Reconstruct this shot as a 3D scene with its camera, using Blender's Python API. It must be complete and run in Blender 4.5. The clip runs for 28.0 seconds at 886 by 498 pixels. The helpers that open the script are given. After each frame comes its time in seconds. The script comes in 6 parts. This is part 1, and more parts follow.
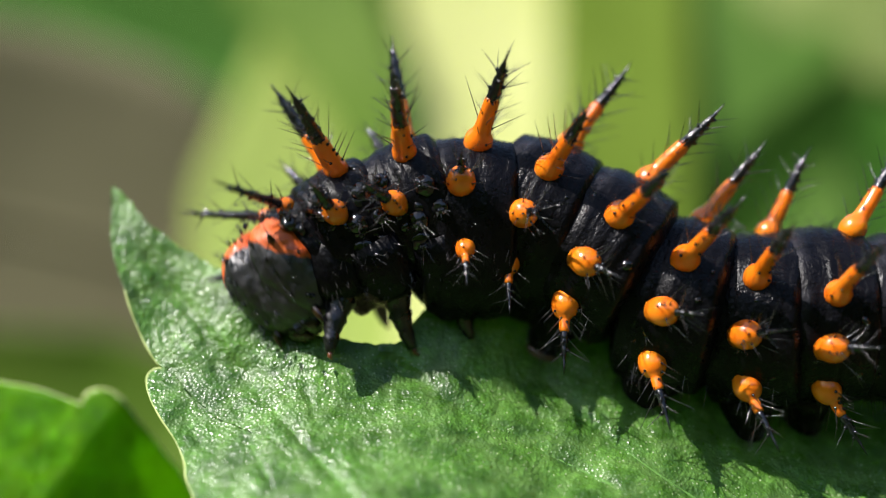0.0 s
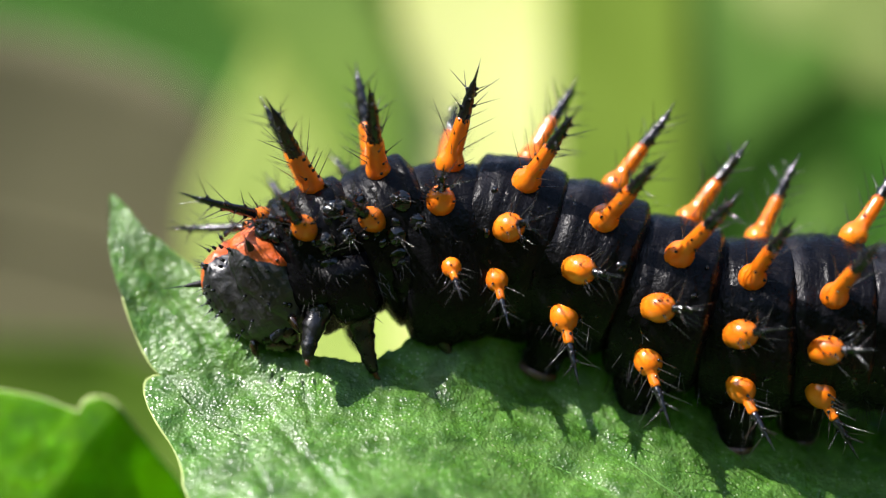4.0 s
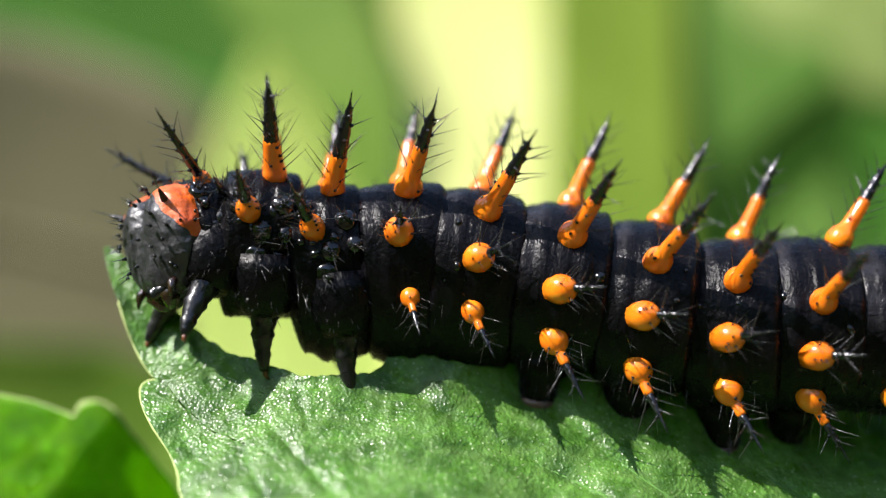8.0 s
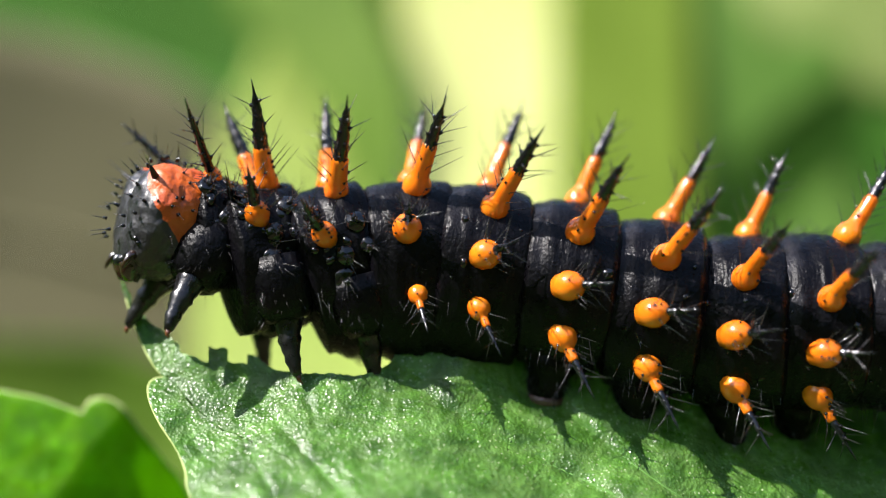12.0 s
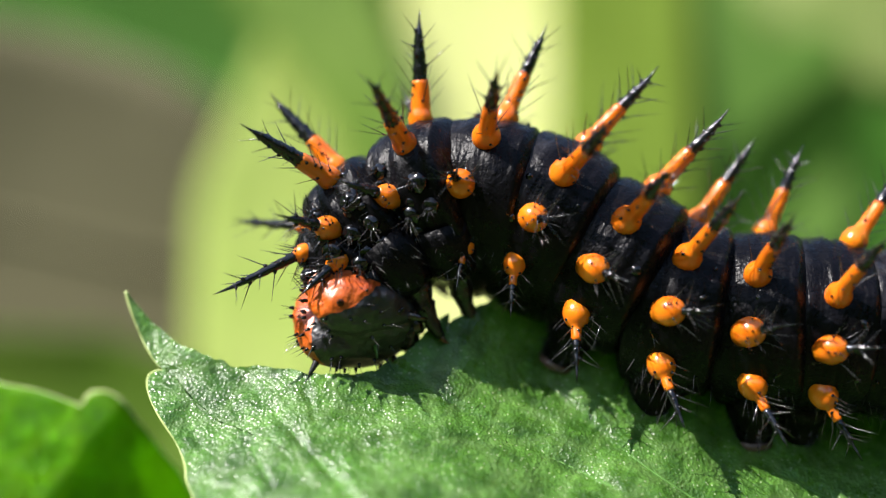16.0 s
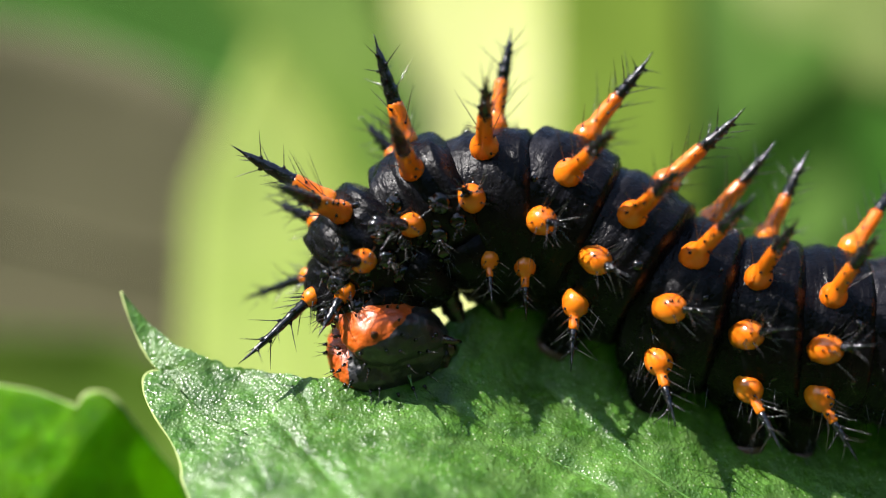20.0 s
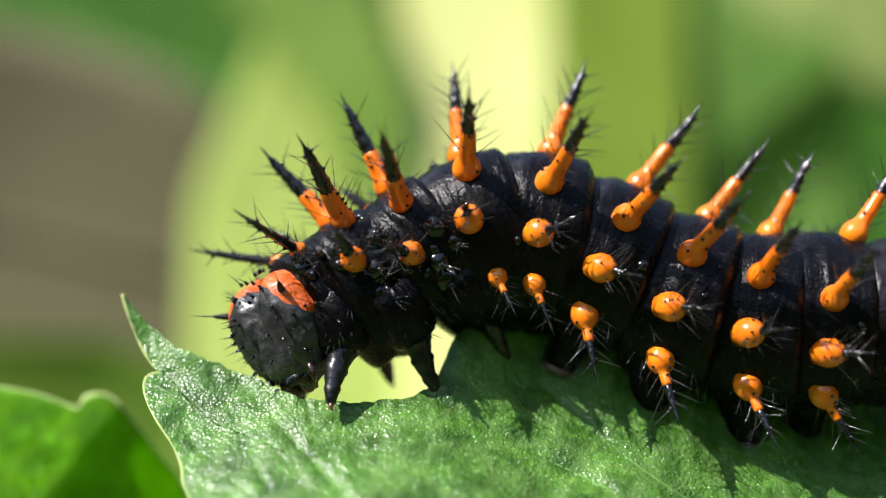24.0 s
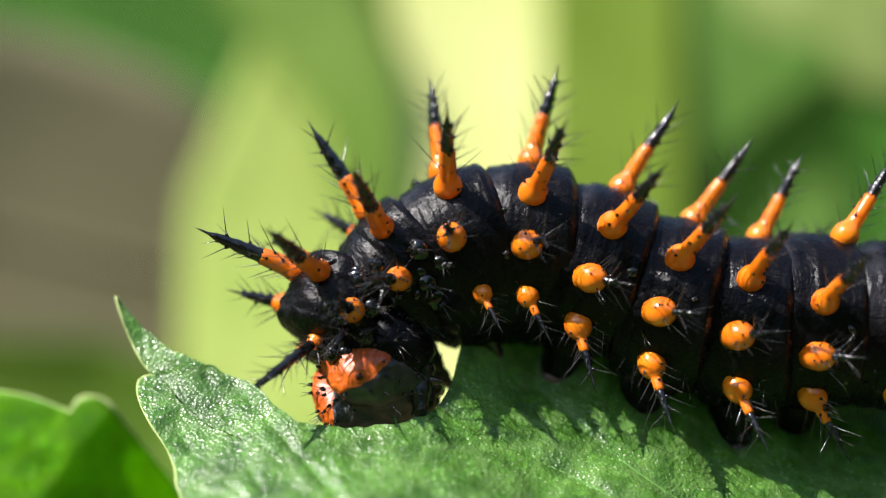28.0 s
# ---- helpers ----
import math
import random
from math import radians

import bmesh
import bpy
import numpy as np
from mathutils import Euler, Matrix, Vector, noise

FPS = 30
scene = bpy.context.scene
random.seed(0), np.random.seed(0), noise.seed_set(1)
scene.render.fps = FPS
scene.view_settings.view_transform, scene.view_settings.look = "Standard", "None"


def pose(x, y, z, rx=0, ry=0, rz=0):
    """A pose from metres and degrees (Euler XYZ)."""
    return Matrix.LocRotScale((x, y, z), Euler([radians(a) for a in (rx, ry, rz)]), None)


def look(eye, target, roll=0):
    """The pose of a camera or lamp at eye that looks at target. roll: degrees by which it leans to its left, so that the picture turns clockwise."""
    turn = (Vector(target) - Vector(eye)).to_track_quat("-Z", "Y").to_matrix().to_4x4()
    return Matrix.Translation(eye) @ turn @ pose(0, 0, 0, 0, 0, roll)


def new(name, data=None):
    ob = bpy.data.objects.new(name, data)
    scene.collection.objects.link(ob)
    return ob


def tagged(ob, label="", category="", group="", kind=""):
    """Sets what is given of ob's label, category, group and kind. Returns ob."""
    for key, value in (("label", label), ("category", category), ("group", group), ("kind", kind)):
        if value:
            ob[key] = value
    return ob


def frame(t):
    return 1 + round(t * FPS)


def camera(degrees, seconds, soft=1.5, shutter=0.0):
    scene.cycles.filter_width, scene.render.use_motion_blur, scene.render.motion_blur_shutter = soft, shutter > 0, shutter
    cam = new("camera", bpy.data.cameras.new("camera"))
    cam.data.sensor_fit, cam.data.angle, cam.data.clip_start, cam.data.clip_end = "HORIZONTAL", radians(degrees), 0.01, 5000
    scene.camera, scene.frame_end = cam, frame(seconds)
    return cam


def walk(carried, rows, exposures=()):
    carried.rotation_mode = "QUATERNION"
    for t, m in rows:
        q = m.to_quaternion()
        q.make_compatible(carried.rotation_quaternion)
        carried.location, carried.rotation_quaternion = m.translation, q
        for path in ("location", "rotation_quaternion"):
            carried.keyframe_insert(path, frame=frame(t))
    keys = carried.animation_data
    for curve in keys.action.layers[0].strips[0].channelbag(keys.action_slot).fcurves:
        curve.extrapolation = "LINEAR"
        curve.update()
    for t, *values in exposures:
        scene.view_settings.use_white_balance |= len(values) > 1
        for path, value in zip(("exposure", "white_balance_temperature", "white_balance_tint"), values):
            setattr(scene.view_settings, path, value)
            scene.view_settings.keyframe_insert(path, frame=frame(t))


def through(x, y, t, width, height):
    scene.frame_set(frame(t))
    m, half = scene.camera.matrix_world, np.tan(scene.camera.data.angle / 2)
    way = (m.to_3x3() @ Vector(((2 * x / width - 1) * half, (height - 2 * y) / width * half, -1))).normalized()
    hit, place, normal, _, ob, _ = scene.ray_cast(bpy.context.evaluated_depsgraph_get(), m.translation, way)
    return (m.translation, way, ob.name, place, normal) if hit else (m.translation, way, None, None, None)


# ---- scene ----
# A spiny caterpillar feeding on the rim of a leaf. Lengths below are in millimetres, turned into metres by MM.
MM = 0.001
REACH = 39.6 * MM          # from the lens to the caterpillar's middle plane

cam = camera(44.0, 28.0, soft=1.1, shutter=0.5)
cam.data.dof.use_dof = True
cam.data.dof.focus_distance = 37.5 * MM
cam.data.dof.aperture_fstop = 17.0
walk(cam, [(t, pose(0, -REACH, 0, 90 + p, 0, y)) for t, y, p in (
    (0, 0.301, -0.588),
    (0.5, 0.406, -0.528),
    (1, 0.377, -0.481),
    (1.5, 0.301, -0.392),
    (2, 0.212, -0.345),
    (2.5, 0.091, -0.256),
    (3, 0.135, -0.211),
    (3.5, 0.181, -0.225),
    (5.5, 0.212, -0.165),
    (6, 0.159, -0.407),
    (6.5, 0.172, 0.108),
    (7, 0.217, 0.027),
    (7.5, -0.036, 0.000),
    (8, 0.000, 0.000),
    (8.5, 0.063, 0.072),
    (9, 0.009, 0.036),
    (9.5, 0.597, -0.253),
    (10, 0.533, -0.190),
    (10.5, 0.588, -0.217),
    (11, 0.479, -0.172),
    (11.5, 0.380, -0.108),
    (12, 0.380, -0.117),
    (12.5, 0.497, -0.189),
    (14.5, 0.351, -0.260),
    (15, 0.306, -0.407),
    (15.5, 0.317, -0.384),
    (16, 0.328, -0.498),
    (16.5, 0.317, -0.419),
    (17, 0.192, -0.419),
    (17.5, 0.181, -0.350),
    (18, 0.271, -0.475),
    (18.5, 0.294, -0.384),
    (19, 0.227, -0.418),
    (19.5, 0.204, -0.430),
    (20, 0.125, -0.486),
    (20.5, 0.080, -0.384),
    (21, 0.068, -0.373),
    (21.5, -0.079, -0.406),
    (23.5, 0.033, -0.429),
    (24, 0.169, -0.362),
    (24.5, 0.011, -0.271),
    (25, 0.033, -0.249),
    (25.5, 0.080, -0.293),
    (26, 0.022, -0.227),
    (26.5, 0.033, -0.249),
    (27, 0.033, -0.215),
    (27.5, -0.079, -0.181),
    (28, -0.147, -0.248),
)], exposures=[(0.0, 0.52), (3.5, 0.66), (6.0, 0.80), (12.5, 0.80), (14.5, 0.72), (28.0, 0.70)])

# ---- light ----
SUN_DIRECTION = Vector((-0.57, -0.27, 0.77)).normalized()   # towards the sun
sun = new("sun", bpy.data.lights.new("sun", "SUN"))
sun.data.energy, sun.data.angle, sun.data.color = 5.0, radians(0.53), (1.0, 0.95, 0.91)
sun.matrix_world = look(SUN_DIRECTION, (0, 0, 0))
world = bpy.data.worlds.new("sky")
scene.world = world
world.use_nodes = True
sky = world.node_tree.nodes.new("ShaderNodeTexSky")
sky.sky_type, sky.sun_disc = "NISHITA", False
sky.sun_elevation = math.asin(SUN_DIRECTION.z)
sky.sun_rotation = math.atan2(SUN_DIRECTION.x, SUN_DIRECTION.y)
world.node_tree.links.new(sky.outputs[0], world.node_tree.nodes["Background"].inputs[0])
world.node_tree.nodes["Background"].inputs[1].default_value = 0.145


# ---- materials ----
class Mat:
    """A node material with short calls to add nodes."""

    def __init__(self, name):
        self.m = bpy.data.materials.new(name)
        self.m.use_nodes = True
        self.t = self.m.node_tree
        self.bsdf = self.t.nodes["Principled BSDF"]
        self.out = self.t.nodes["Material Output"]

    def node(self, kind, **values):
        n = self.t.nodes.new(kind)
        for key, v in values.items():
            if isinstance(v, bpy.types.NodeSocket):
                self.t.links.new(v, n.inputs[key])
            else:
                n.inputs[key].default_value = v
        return n

    def link(self, a, b):
        self.t.links.new(a, b)

    def place(self):
        return self.t.nodes.new("ShaderNodeTexCoord").outputs["Object"]

    def noise(self, scale, detail=3.0, rough=0.55, vec=None, stretch=None):
        v = vec or self.place()
        if stretch:
            v = self.node("ShaderNodeMapping", Vector=v, Scale=stretch).outputs[0]
        return self.node("ShaderNodeTexNoise", Vector=v, Scale=scale, Detail=detail, Roughness=rough).outputs["Fac"]

    def ramp(self, fac, stops):
        r = self.node("ShaderNodeValToRGB", Fac=fac)
        while len(r.color_ramp.elements) < len(stops):
            r.color_ramp.elements.new(0.5)
        for e, (p, c) in zip(r.color_ramp.elements, stops):
            e.position = p
            e.color = (*c, 1) if len(c) == 3 else (c[0],) * 3 + (1,)
        return r.outputs[0]

    def mix(self, fac, a, b, blend="MIX"):
        n = self.t.nodes.new("ShaderNodeMix")
        n.data_type, n.blend_type = "RGBA", blend
        for k, v in ((0, fac), (6, a), (7, b)):
            if isinstance(v, bpy.types.NodeSocket):
                self.link(v, n.inputs[k])
            else:
                n.inputs[k].default_value = v if k == 0 else (*v, 1)
        return n.outputs[2]

    def maths(self, op, a, b=0.0):
        n = self.t.nodes.new("ShaderNodeMath")
        n.operation = op
        for k, v in ((0, a), (1, b)):
            if isinstance(v, bpy.types.NodeSocket):
                self.link(v, n.inputs[k])
            else:
                n.inputs[k].default_value = v
        return n.outputs[0]

    def bump(self, height, strength, dist, before=None):
        n = self.node("ShaderNodeBump", Height=height, Strength=strength, Distance=dist)
        if before:
            self.link(before, n.inputs["Normal"])
        return n.outputs[0]

    def set(self, **values):
        for key, v in values.items():
            s = self.bsdf.inputs[key.replace("_", " ")]
            if isinstance(v, bpy.types.NodeSocket):
                self.link(v, s)
            else:
                s.default_value = v
        return self


def skin_material():
    """Black velvety skin with fine cross folds."""
    k = Mat("black_skin")
    blotch = k.noise(900, 4)
    fold = k.noise(1500, 3, vec=None, stretch=(2.4, 0.7, 0.7))
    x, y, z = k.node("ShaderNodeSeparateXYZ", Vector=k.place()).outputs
    # soft sheen on each segment's upper front shoulder, painted in as patchy pale grey
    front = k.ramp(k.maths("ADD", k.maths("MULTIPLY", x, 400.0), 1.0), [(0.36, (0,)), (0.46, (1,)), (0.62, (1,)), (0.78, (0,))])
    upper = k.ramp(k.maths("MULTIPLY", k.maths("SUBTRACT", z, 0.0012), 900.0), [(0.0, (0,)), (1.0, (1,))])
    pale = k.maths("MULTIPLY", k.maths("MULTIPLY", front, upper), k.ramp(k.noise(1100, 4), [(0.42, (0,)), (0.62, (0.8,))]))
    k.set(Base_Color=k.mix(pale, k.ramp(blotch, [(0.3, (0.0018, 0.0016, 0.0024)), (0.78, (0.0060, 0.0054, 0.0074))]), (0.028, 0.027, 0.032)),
          Roughness=k.ramp(k.noise(2600, 2), [(0.3, (0.20,)), (0.7, (0.42,))]))
    k.bsdf.inputs["Specular IOR Level"].default_value = 0.15
    k.set(Normal=k.bump(fold, 0.7, 0.00009, k.bump(k.noise(6000, 3), 0.8, 0.00005)))
    return k.m


def shell_material(name, base, rough, bumpy=0.25, coat=1.0):
    """Hard glossy horn: wart, spine shaft, leg, bristle."""
    k = Mat(name)
    k.set(Base_Color=k.ramp(k.noise(1400, 3), [(0.3, tuple(c * 0.6 for c in base)), (0.7, tuple(c * 1.5 for c in base))]),
          Roughness=k.ramp(k.noise(3000, 2), [(0.3, (rough * 0.8,)), (0.7, (rough * 1.35,))]),
          Coat_Weight=coat, Coat_Roughness=0.12)
    relief = k.bump(k.noise(2600, 2), bumpy * 1.6, 0.00005)
    k.set(Normal=relief, Coat_Normal=relief)
    return k.m


def orange_material(name, dark, light):
    k = Mat(name)
    tone = k.mix(k.ramp(k.noise(700, 3), [(0.32, (0,)), (0.68, (1,))]), dark, light)
    k.set(Base_Color=tone, Roughness=0.24, Subsurface_Weight=0.15, Subsurface_Scale=0.0002, Coat_Weight=0.6, Coat_Roughness=0.07)
    k.bsdf.inputs["Subsurface Radius"].default_value = (1.0, 0.4, 0.1)
    relief = k.bump(k.noise(1900, 2), 0.35, 0.00006)
    k.set(Normal=relief, Coat_Normal=relief)
    return k.m


def head_material():
    """Head shell: dark glossy horn with an orange field behind each horn."""
    k = Mat("head_shell")
    p = k.node("ShaderNodeSeparateXYZ", Vector=k.place())
    x, y, z = p.outputs
    ay = k.maths("ABSOLUTE", y)
    wob = k.maths("MULTIPLY", k.maths("SUBTRACT", k.noise(1300, 4), 0.5), 0.0016)
    # a field on the side and back of each lobe up to the crown; face and cheeks stay dark
    line = k.maths("ADD", k.maths("ADD", k.maths("MULTIPLY", z, 0.55), k.maths("MULTIPLY", x, 0.58)), k.maths("ADD", k.maths("MULTIPLY", ay, 0.65), k.maths("MULTIPLY", wob, 0.3)))
    high = k.ramp(k.maths("MULTIPLY", k.maths("SUBTRACT", line, 0.00085), 9000.0), [(0.0, (0,)), (0.25, (1,))])
    seam = k.ramp(k.maths("MULTIPLY", k.maths("SUBTRACT", ay, 0.00008), 9000.0), [(0.0, (0,)), (0.3, (1,))])
    fac = k.maths("MULTIPLY", high, seam)
    grey = k.ramp(k.noise(1500, 5), [(0.3, (0.012, 0.012, 0.015)), (0.52, (0.022, 0.021, 0.026)), (0.75, (0.065, 0.062, 0.07))])
    red = k.ramp(k.noise(900, 3), [(0.3, (0.50, 0.070, 0.006)), (0.7, (0.74, 0.145, 0.010))])
    k.set(Base_Color=k.mix(fac, grey, red), Roughness=k.ramp(k.noise(2200, 3), [(0.3, (0.38,)), (0.7, (0.58,))]), Coat_Weight=0.5, Coat_Roughness=0.28)
    k.set(Normal=k.bump(k.noise(1500, 3), 0.8, 0.00016, k.bump(k.noise(5200, 2), 0.5, 0.00005)))
    return k.m


def leaf_material(name, dark, light, vein_tint, glow, rough, scale=1.0, quilt=0.5, through=0.32):
    """Thin living leaf: veined, quilted, slightly glossy, light comes through."""
    k = Mat(name)
    where = k.place()
    warp = k.node("ShaderNodeTexNoise", Vector=where, Scale=260 * scale, Detail=2.0)
    off = k.node("ShaderNodeVectorMath", Vector=warp.outputs["Color"])
    off.operation = "SCALE"
    off.inputs["Scale"].default_value = 0.0011 / scale
    vec = k.node("ShaderNodeVectorMath", Vector=where)
    vec.operation = "ADD"
    k.link(off.outputs[0], vec.inputs[1])
    net = k.node("ShaderNodeTexVoronoi", Vector=vec.outputs[0], Scale=560 * scale)
    net.feature = "DISTANCE_TO_EDGE"
    fine = k.node("ShaderNodeTexVoronoi", Vector=vec.outputs[0], Scale=3600 * scale)
    cell = k.ramp(net.outputs["Distance"], [(0.0, (0,)), (0.16, (1,))])
    tone = k.mix(k.ramp(k.noise(330 * scale, 4), [(0.3, (0,)), (0.7, (1,))]), dark, light)
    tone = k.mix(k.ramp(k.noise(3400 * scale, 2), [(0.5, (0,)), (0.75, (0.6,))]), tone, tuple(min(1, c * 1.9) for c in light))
    tone = k.mix(k.ramp(k.noise(900 * scale, 3), [(0.36, (0.85,)), (0.62, (0,))]), tone, tuple(c * 0.5 for c in dark))
    tone = k.mix(k.maths("MULTIPLY", k.maths("SUBTRACT", 1.0, cell), 0.35), tone, vein_tint)
    # pale dots: the leaf's own stipple together with tiny glints painted into the colour
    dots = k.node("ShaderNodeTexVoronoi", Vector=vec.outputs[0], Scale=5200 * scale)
    speck_and_glint = k.maths("MULTIPLY", k.ramp(dots.outputs["Distance"], [(0.10, (1,)), (0.22, (0,))]), k.ramp(k.noise(900 * scale, 3), [(0.36, (0,)), (0.6, (0.95 * min(1, quilt * 2),))]))
    tone = k.mix(speck_and_glint, tone, (0.62, 0.72, 0.42))
    k.set(Base_Color=tone, Roughness=k.ramp(k.noise(3000 * scale, 3), [(0.35, (rough * 0.5,)), (0.62, (rough * 1.5,))]))
    k.bsdf.inputs["Specular IOR Level"].default_value = 0.5
    n1 = k.bump(net.outputs["Distance"], quilt * 0.6, 0.0003 / scale)
    k.set(Coat_Weight=0.28 * min(1, quilt * 2), Coat_Roughness=0.2)
    n2 = k.bump(fine.outputs["Distance"], 0.4 * min(1, quilt * 2), 0.00009 / scale, n1)
    n3 = k.bump(k.noise(4200 * scale, 3), 0.55 * min(1, quilt * 2), 0.00007, n2)
    grain = k.node("ShaderNodeTexVoronoi", Vector=where, Scale=8500 * scale)
    n4 = k.bump(grain.outputs["Distance"], 0.6 * min(1, quilt * 2), 0.00005, n3)
    k.set(Normal=n4, Coat_Normal=n4)
    tr = k.node("ShaderNodeBsdfTranslucent", Color=k.mix(0.5, tone, glow), Normal=n1)
    mx = k.node("ShaderNodeMixShader", Fac=through)
    k.link(k.bsdf.outputs[0], mx.inputs[1])
    k.link(tr.outputs[0], mx.inputs[2])
    k.link(mx.outputs[0], k.out.inputs[0])
    return k.m


def plain_material(name, dark, light, scale, rough=0.6, through=0.0, glow=None):
    k = Mat(name)
    tone = k.ramp(k.noise(scale, 4), [(0.3, dark), (0.7, light)])
    k.set(Base_Color=tone, Roughness=rough)
    k.bsdf.inputs["Specular IOR Level"].default_value = 0.08
    k.set(Normal=k.bump(k.noise(scale * 6, 3), 0.05, 0.3 / scale))
    if through:
        tr = k.node("ShaderNodeBsdfTranslucent", Color=k.mix(0.4, tone, glow or light))
        mx = k.node("ShaderNodeMixShader", Fac=through)
        k.link(k.bsdf.outputs[0], mx.inputs[1])
        k.link(tr.outputs[0], mx.inputs[2])
        k.link(mx.outputs[0], k.out.inputs[0])
    return k.m


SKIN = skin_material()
HORN = shell_material("black_horn", (0.005, 0.005, 0.007), 0.22, 0.6, 0.35)
WART = shell_material("black_wart", (0.004, 0.004, 0.005), 0.16, coat=0.35)
BRISTLE = shell_material("dark_bristle", (0.03, 0.028, 0.028), 0.25)
LEG_SHELL = shell_material("black_leg_shell", (0.009, 0.008, 0.010), 0.30, 0.5, 0.25)
CLAW = shell_material("brown_claw", (0.16, 0.045, 0.015), 0.3)
SOLE = shell_material("pinkish_brown_sole", (0.10, 0.05, 0.045), 0.55)
ORANGE = orange_material("orange_tubercle", (0.84, 0.150, 0.006), (0.95, 0.275, 0.012))
HEAD = head_material()
STUB = shell_material("black_head_stub", (0.010, 0.010, 0.012), 0.5, 0.5, 0.1)
JAW = shell_material("dark_amber_jaw", (0.020, 0.008, 0.004), 0.25)
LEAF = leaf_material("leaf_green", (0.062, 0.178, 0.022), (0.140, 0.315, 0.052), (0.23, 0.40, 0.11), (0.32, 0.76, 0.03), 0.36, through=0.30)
VEIN = plain_material("pale_green_vein", (0.11, 0.26, 0.05), (0.16, 0.33, 0.085), 600, 0.55)
LEAF_RIM = plain_material("pale_leaf_rim", (0.38, 0.47, 0.15), (0.52, 0.60, 0.27), 600, 0.45)
BRIGHT_LEAF = leaf_material("sunlit_leaf_green", (0.12, 0.37, 0.001), (0.20, 0.53, 0.002), (0.30, 0.58, 0.006), (0.55, 1.0, 0.003), 0.7, 0.7, 0.1, 0.65)


# ---- mesh helpers ----
def mesh_object(name, verts, faces, mats, parent=None, label="", smooth=True, slots=None):
    """One mesh object from points in millimetres."""
    me = bpy.data.meshes.new(name)
    me.from_pydata([tuple(c * MM for c in v) for v in verts], [], faces)
    for m in (mats if isinstance(mats, (list, tuple)) else [mats]):
        me.materials.append(m)
    if slots is not None:
        me.polygons.foreach_set("material_index", slots)
    me.polygons.foreach_set("use_smooth", [smooth] * len(me.polygons))
    me.update()
    ob = new(name, me)
    if parent:
        ob.parent = parent
    if label:
        ob["label"] = label
    return ob


def share(name, mesh, parent, m, label=""):
    """Another part on the same mesh, at the pose m (millimetres already turned into metres)."""
    ob = new(name, mesh)
    ob.parent = parent
    ob.matrix_basis = m
    if label:
        ob["label"] = label
    return ob


def tube(points, radii, sides=8, cap=True, squash=1.0):
    """Rings along a line of points: verts and faces."""
    pts = [Vector(p) for p in points]
    verts, faces = [], []
    ref = Vector((0, 1, 0))
    for i, p in enumerate(pts):
        d = (pts[min(i + 1, len(pts) - 1)] - pts[max(i - 1, 0)]).normalized()
        u = ref.cross(d)
        if u.length < 0.05:
            u = Vector((1, 0, 0)).cross(d)
        u.normalize()
        w = d.cross(u)
        for s in range(sides):
            a = 2 * math.pi * s / sides
            verts.append(p + (u * math.cos(a) + w * math.sin(a) * squash) * radii[i])
    for i in range(len(pts) - 1):
        for s in range(sides):
            a, b = i * sides + s, i * sides + (s + 1) % sides
            faces.append((a, b, b + sides, a + sides))
    if cap:
        faces.append(tuple(range(sides))[::-1])
        faces.append(tuple(range((len(pts) - 1) * sides, len(pts) * sides)))
    return [tuple(v) for v in verts], faces


def joined(pieces):
    """Several (verts, faces, slot) sets as one."""
    verts, faces, slots = [], [], []
    for v, f, s in pieces:
        n = len(verts)
        verts += v
        faces += [tuple(i + n for i in q) for q in f]
        slots += [s] * len(f)
    return verts, faces, slots


def hair(at, way, length, radius, bend=0.0):
    a, d = Vector(at), Vector(way).normalized()
    side = Vector((bend, 0, -abs(bend)))
    return tube([a - d * 0.05, a + d * length * 0.5 + side * length * 0.15, a + d * length + side * length * 0.5],
                [radius, radius * 0.75, radius * 0.12], 4, False)


def towards(d, x=(1, 0, 0)):
    """A turn that brings z onto d."""
    return Vector(d).normalized().to_track_quat("Z", "X").to_matrix().to_4x4()


# ---- ground and distance ----
def ground_and_distance():
    soil = plain_material("soil_and_moss", (0.05, 0.05, 0.02), (0.12, 0.11, 0.05), 30, 0.9)
    n = 40
    steps = [math.copysign(abs(2 * i / n - 1) ** 4, 2 * i / n - 1) * 400 for i in range(n + 1)]
    verts = [(x * 1000, y * 1000, -160 + 6 * noise.noise((x * 9, y * 9, 0)) - (x * x + y * y) * 0.0002) for x in steps for y in steps]
    faces = [(i * (n + 1) + j, (i + 1) * (n + 1) + j, (i + 1) * (n + 1) + j + 1, i * (n + 1) + j + 1) for i in range(n) for j in range(n)]
    tagged(mesh_object("ground", verts, faces, soil), "dark mossy garden soil below the plant", "ground", kind="structure")
    hedge = plain_material("far_greenery", (0.035, 0.085, 0.015), (0.10, 0.17, 0.04), 22, 0.8, 0.25, (0.3, 0.5, 0.05))
    verts, faces = [], []
    na, nz = 96, 14
    for i in range(na):
        for j in range(nz):
            a = 2 * math.pi * i / na
            r = 620 + 70 * noise.noise((math.cos(a) * 3, math.sin(a) * 3, j * 0.6))
            verts.append((r * math.cos(a), r * math.sin(a), -170 + 36 * j + (40 * noise.noise((math.cos(a) * 5, math.sin(a) * 5, 7)) if j == nz - 1 else 0)))
    for i in range(na):
        for j in range(nz - 1):
            a, b = i * nz + j, (i + 1) % na * nz + j
            faces.append((a, b, b + 1, a + 1))
    tagged(mesh_object("backdrop_greenery", verts, faces, hedge), "distant soft green hedge closing the garden", "greenery", kind="structure")


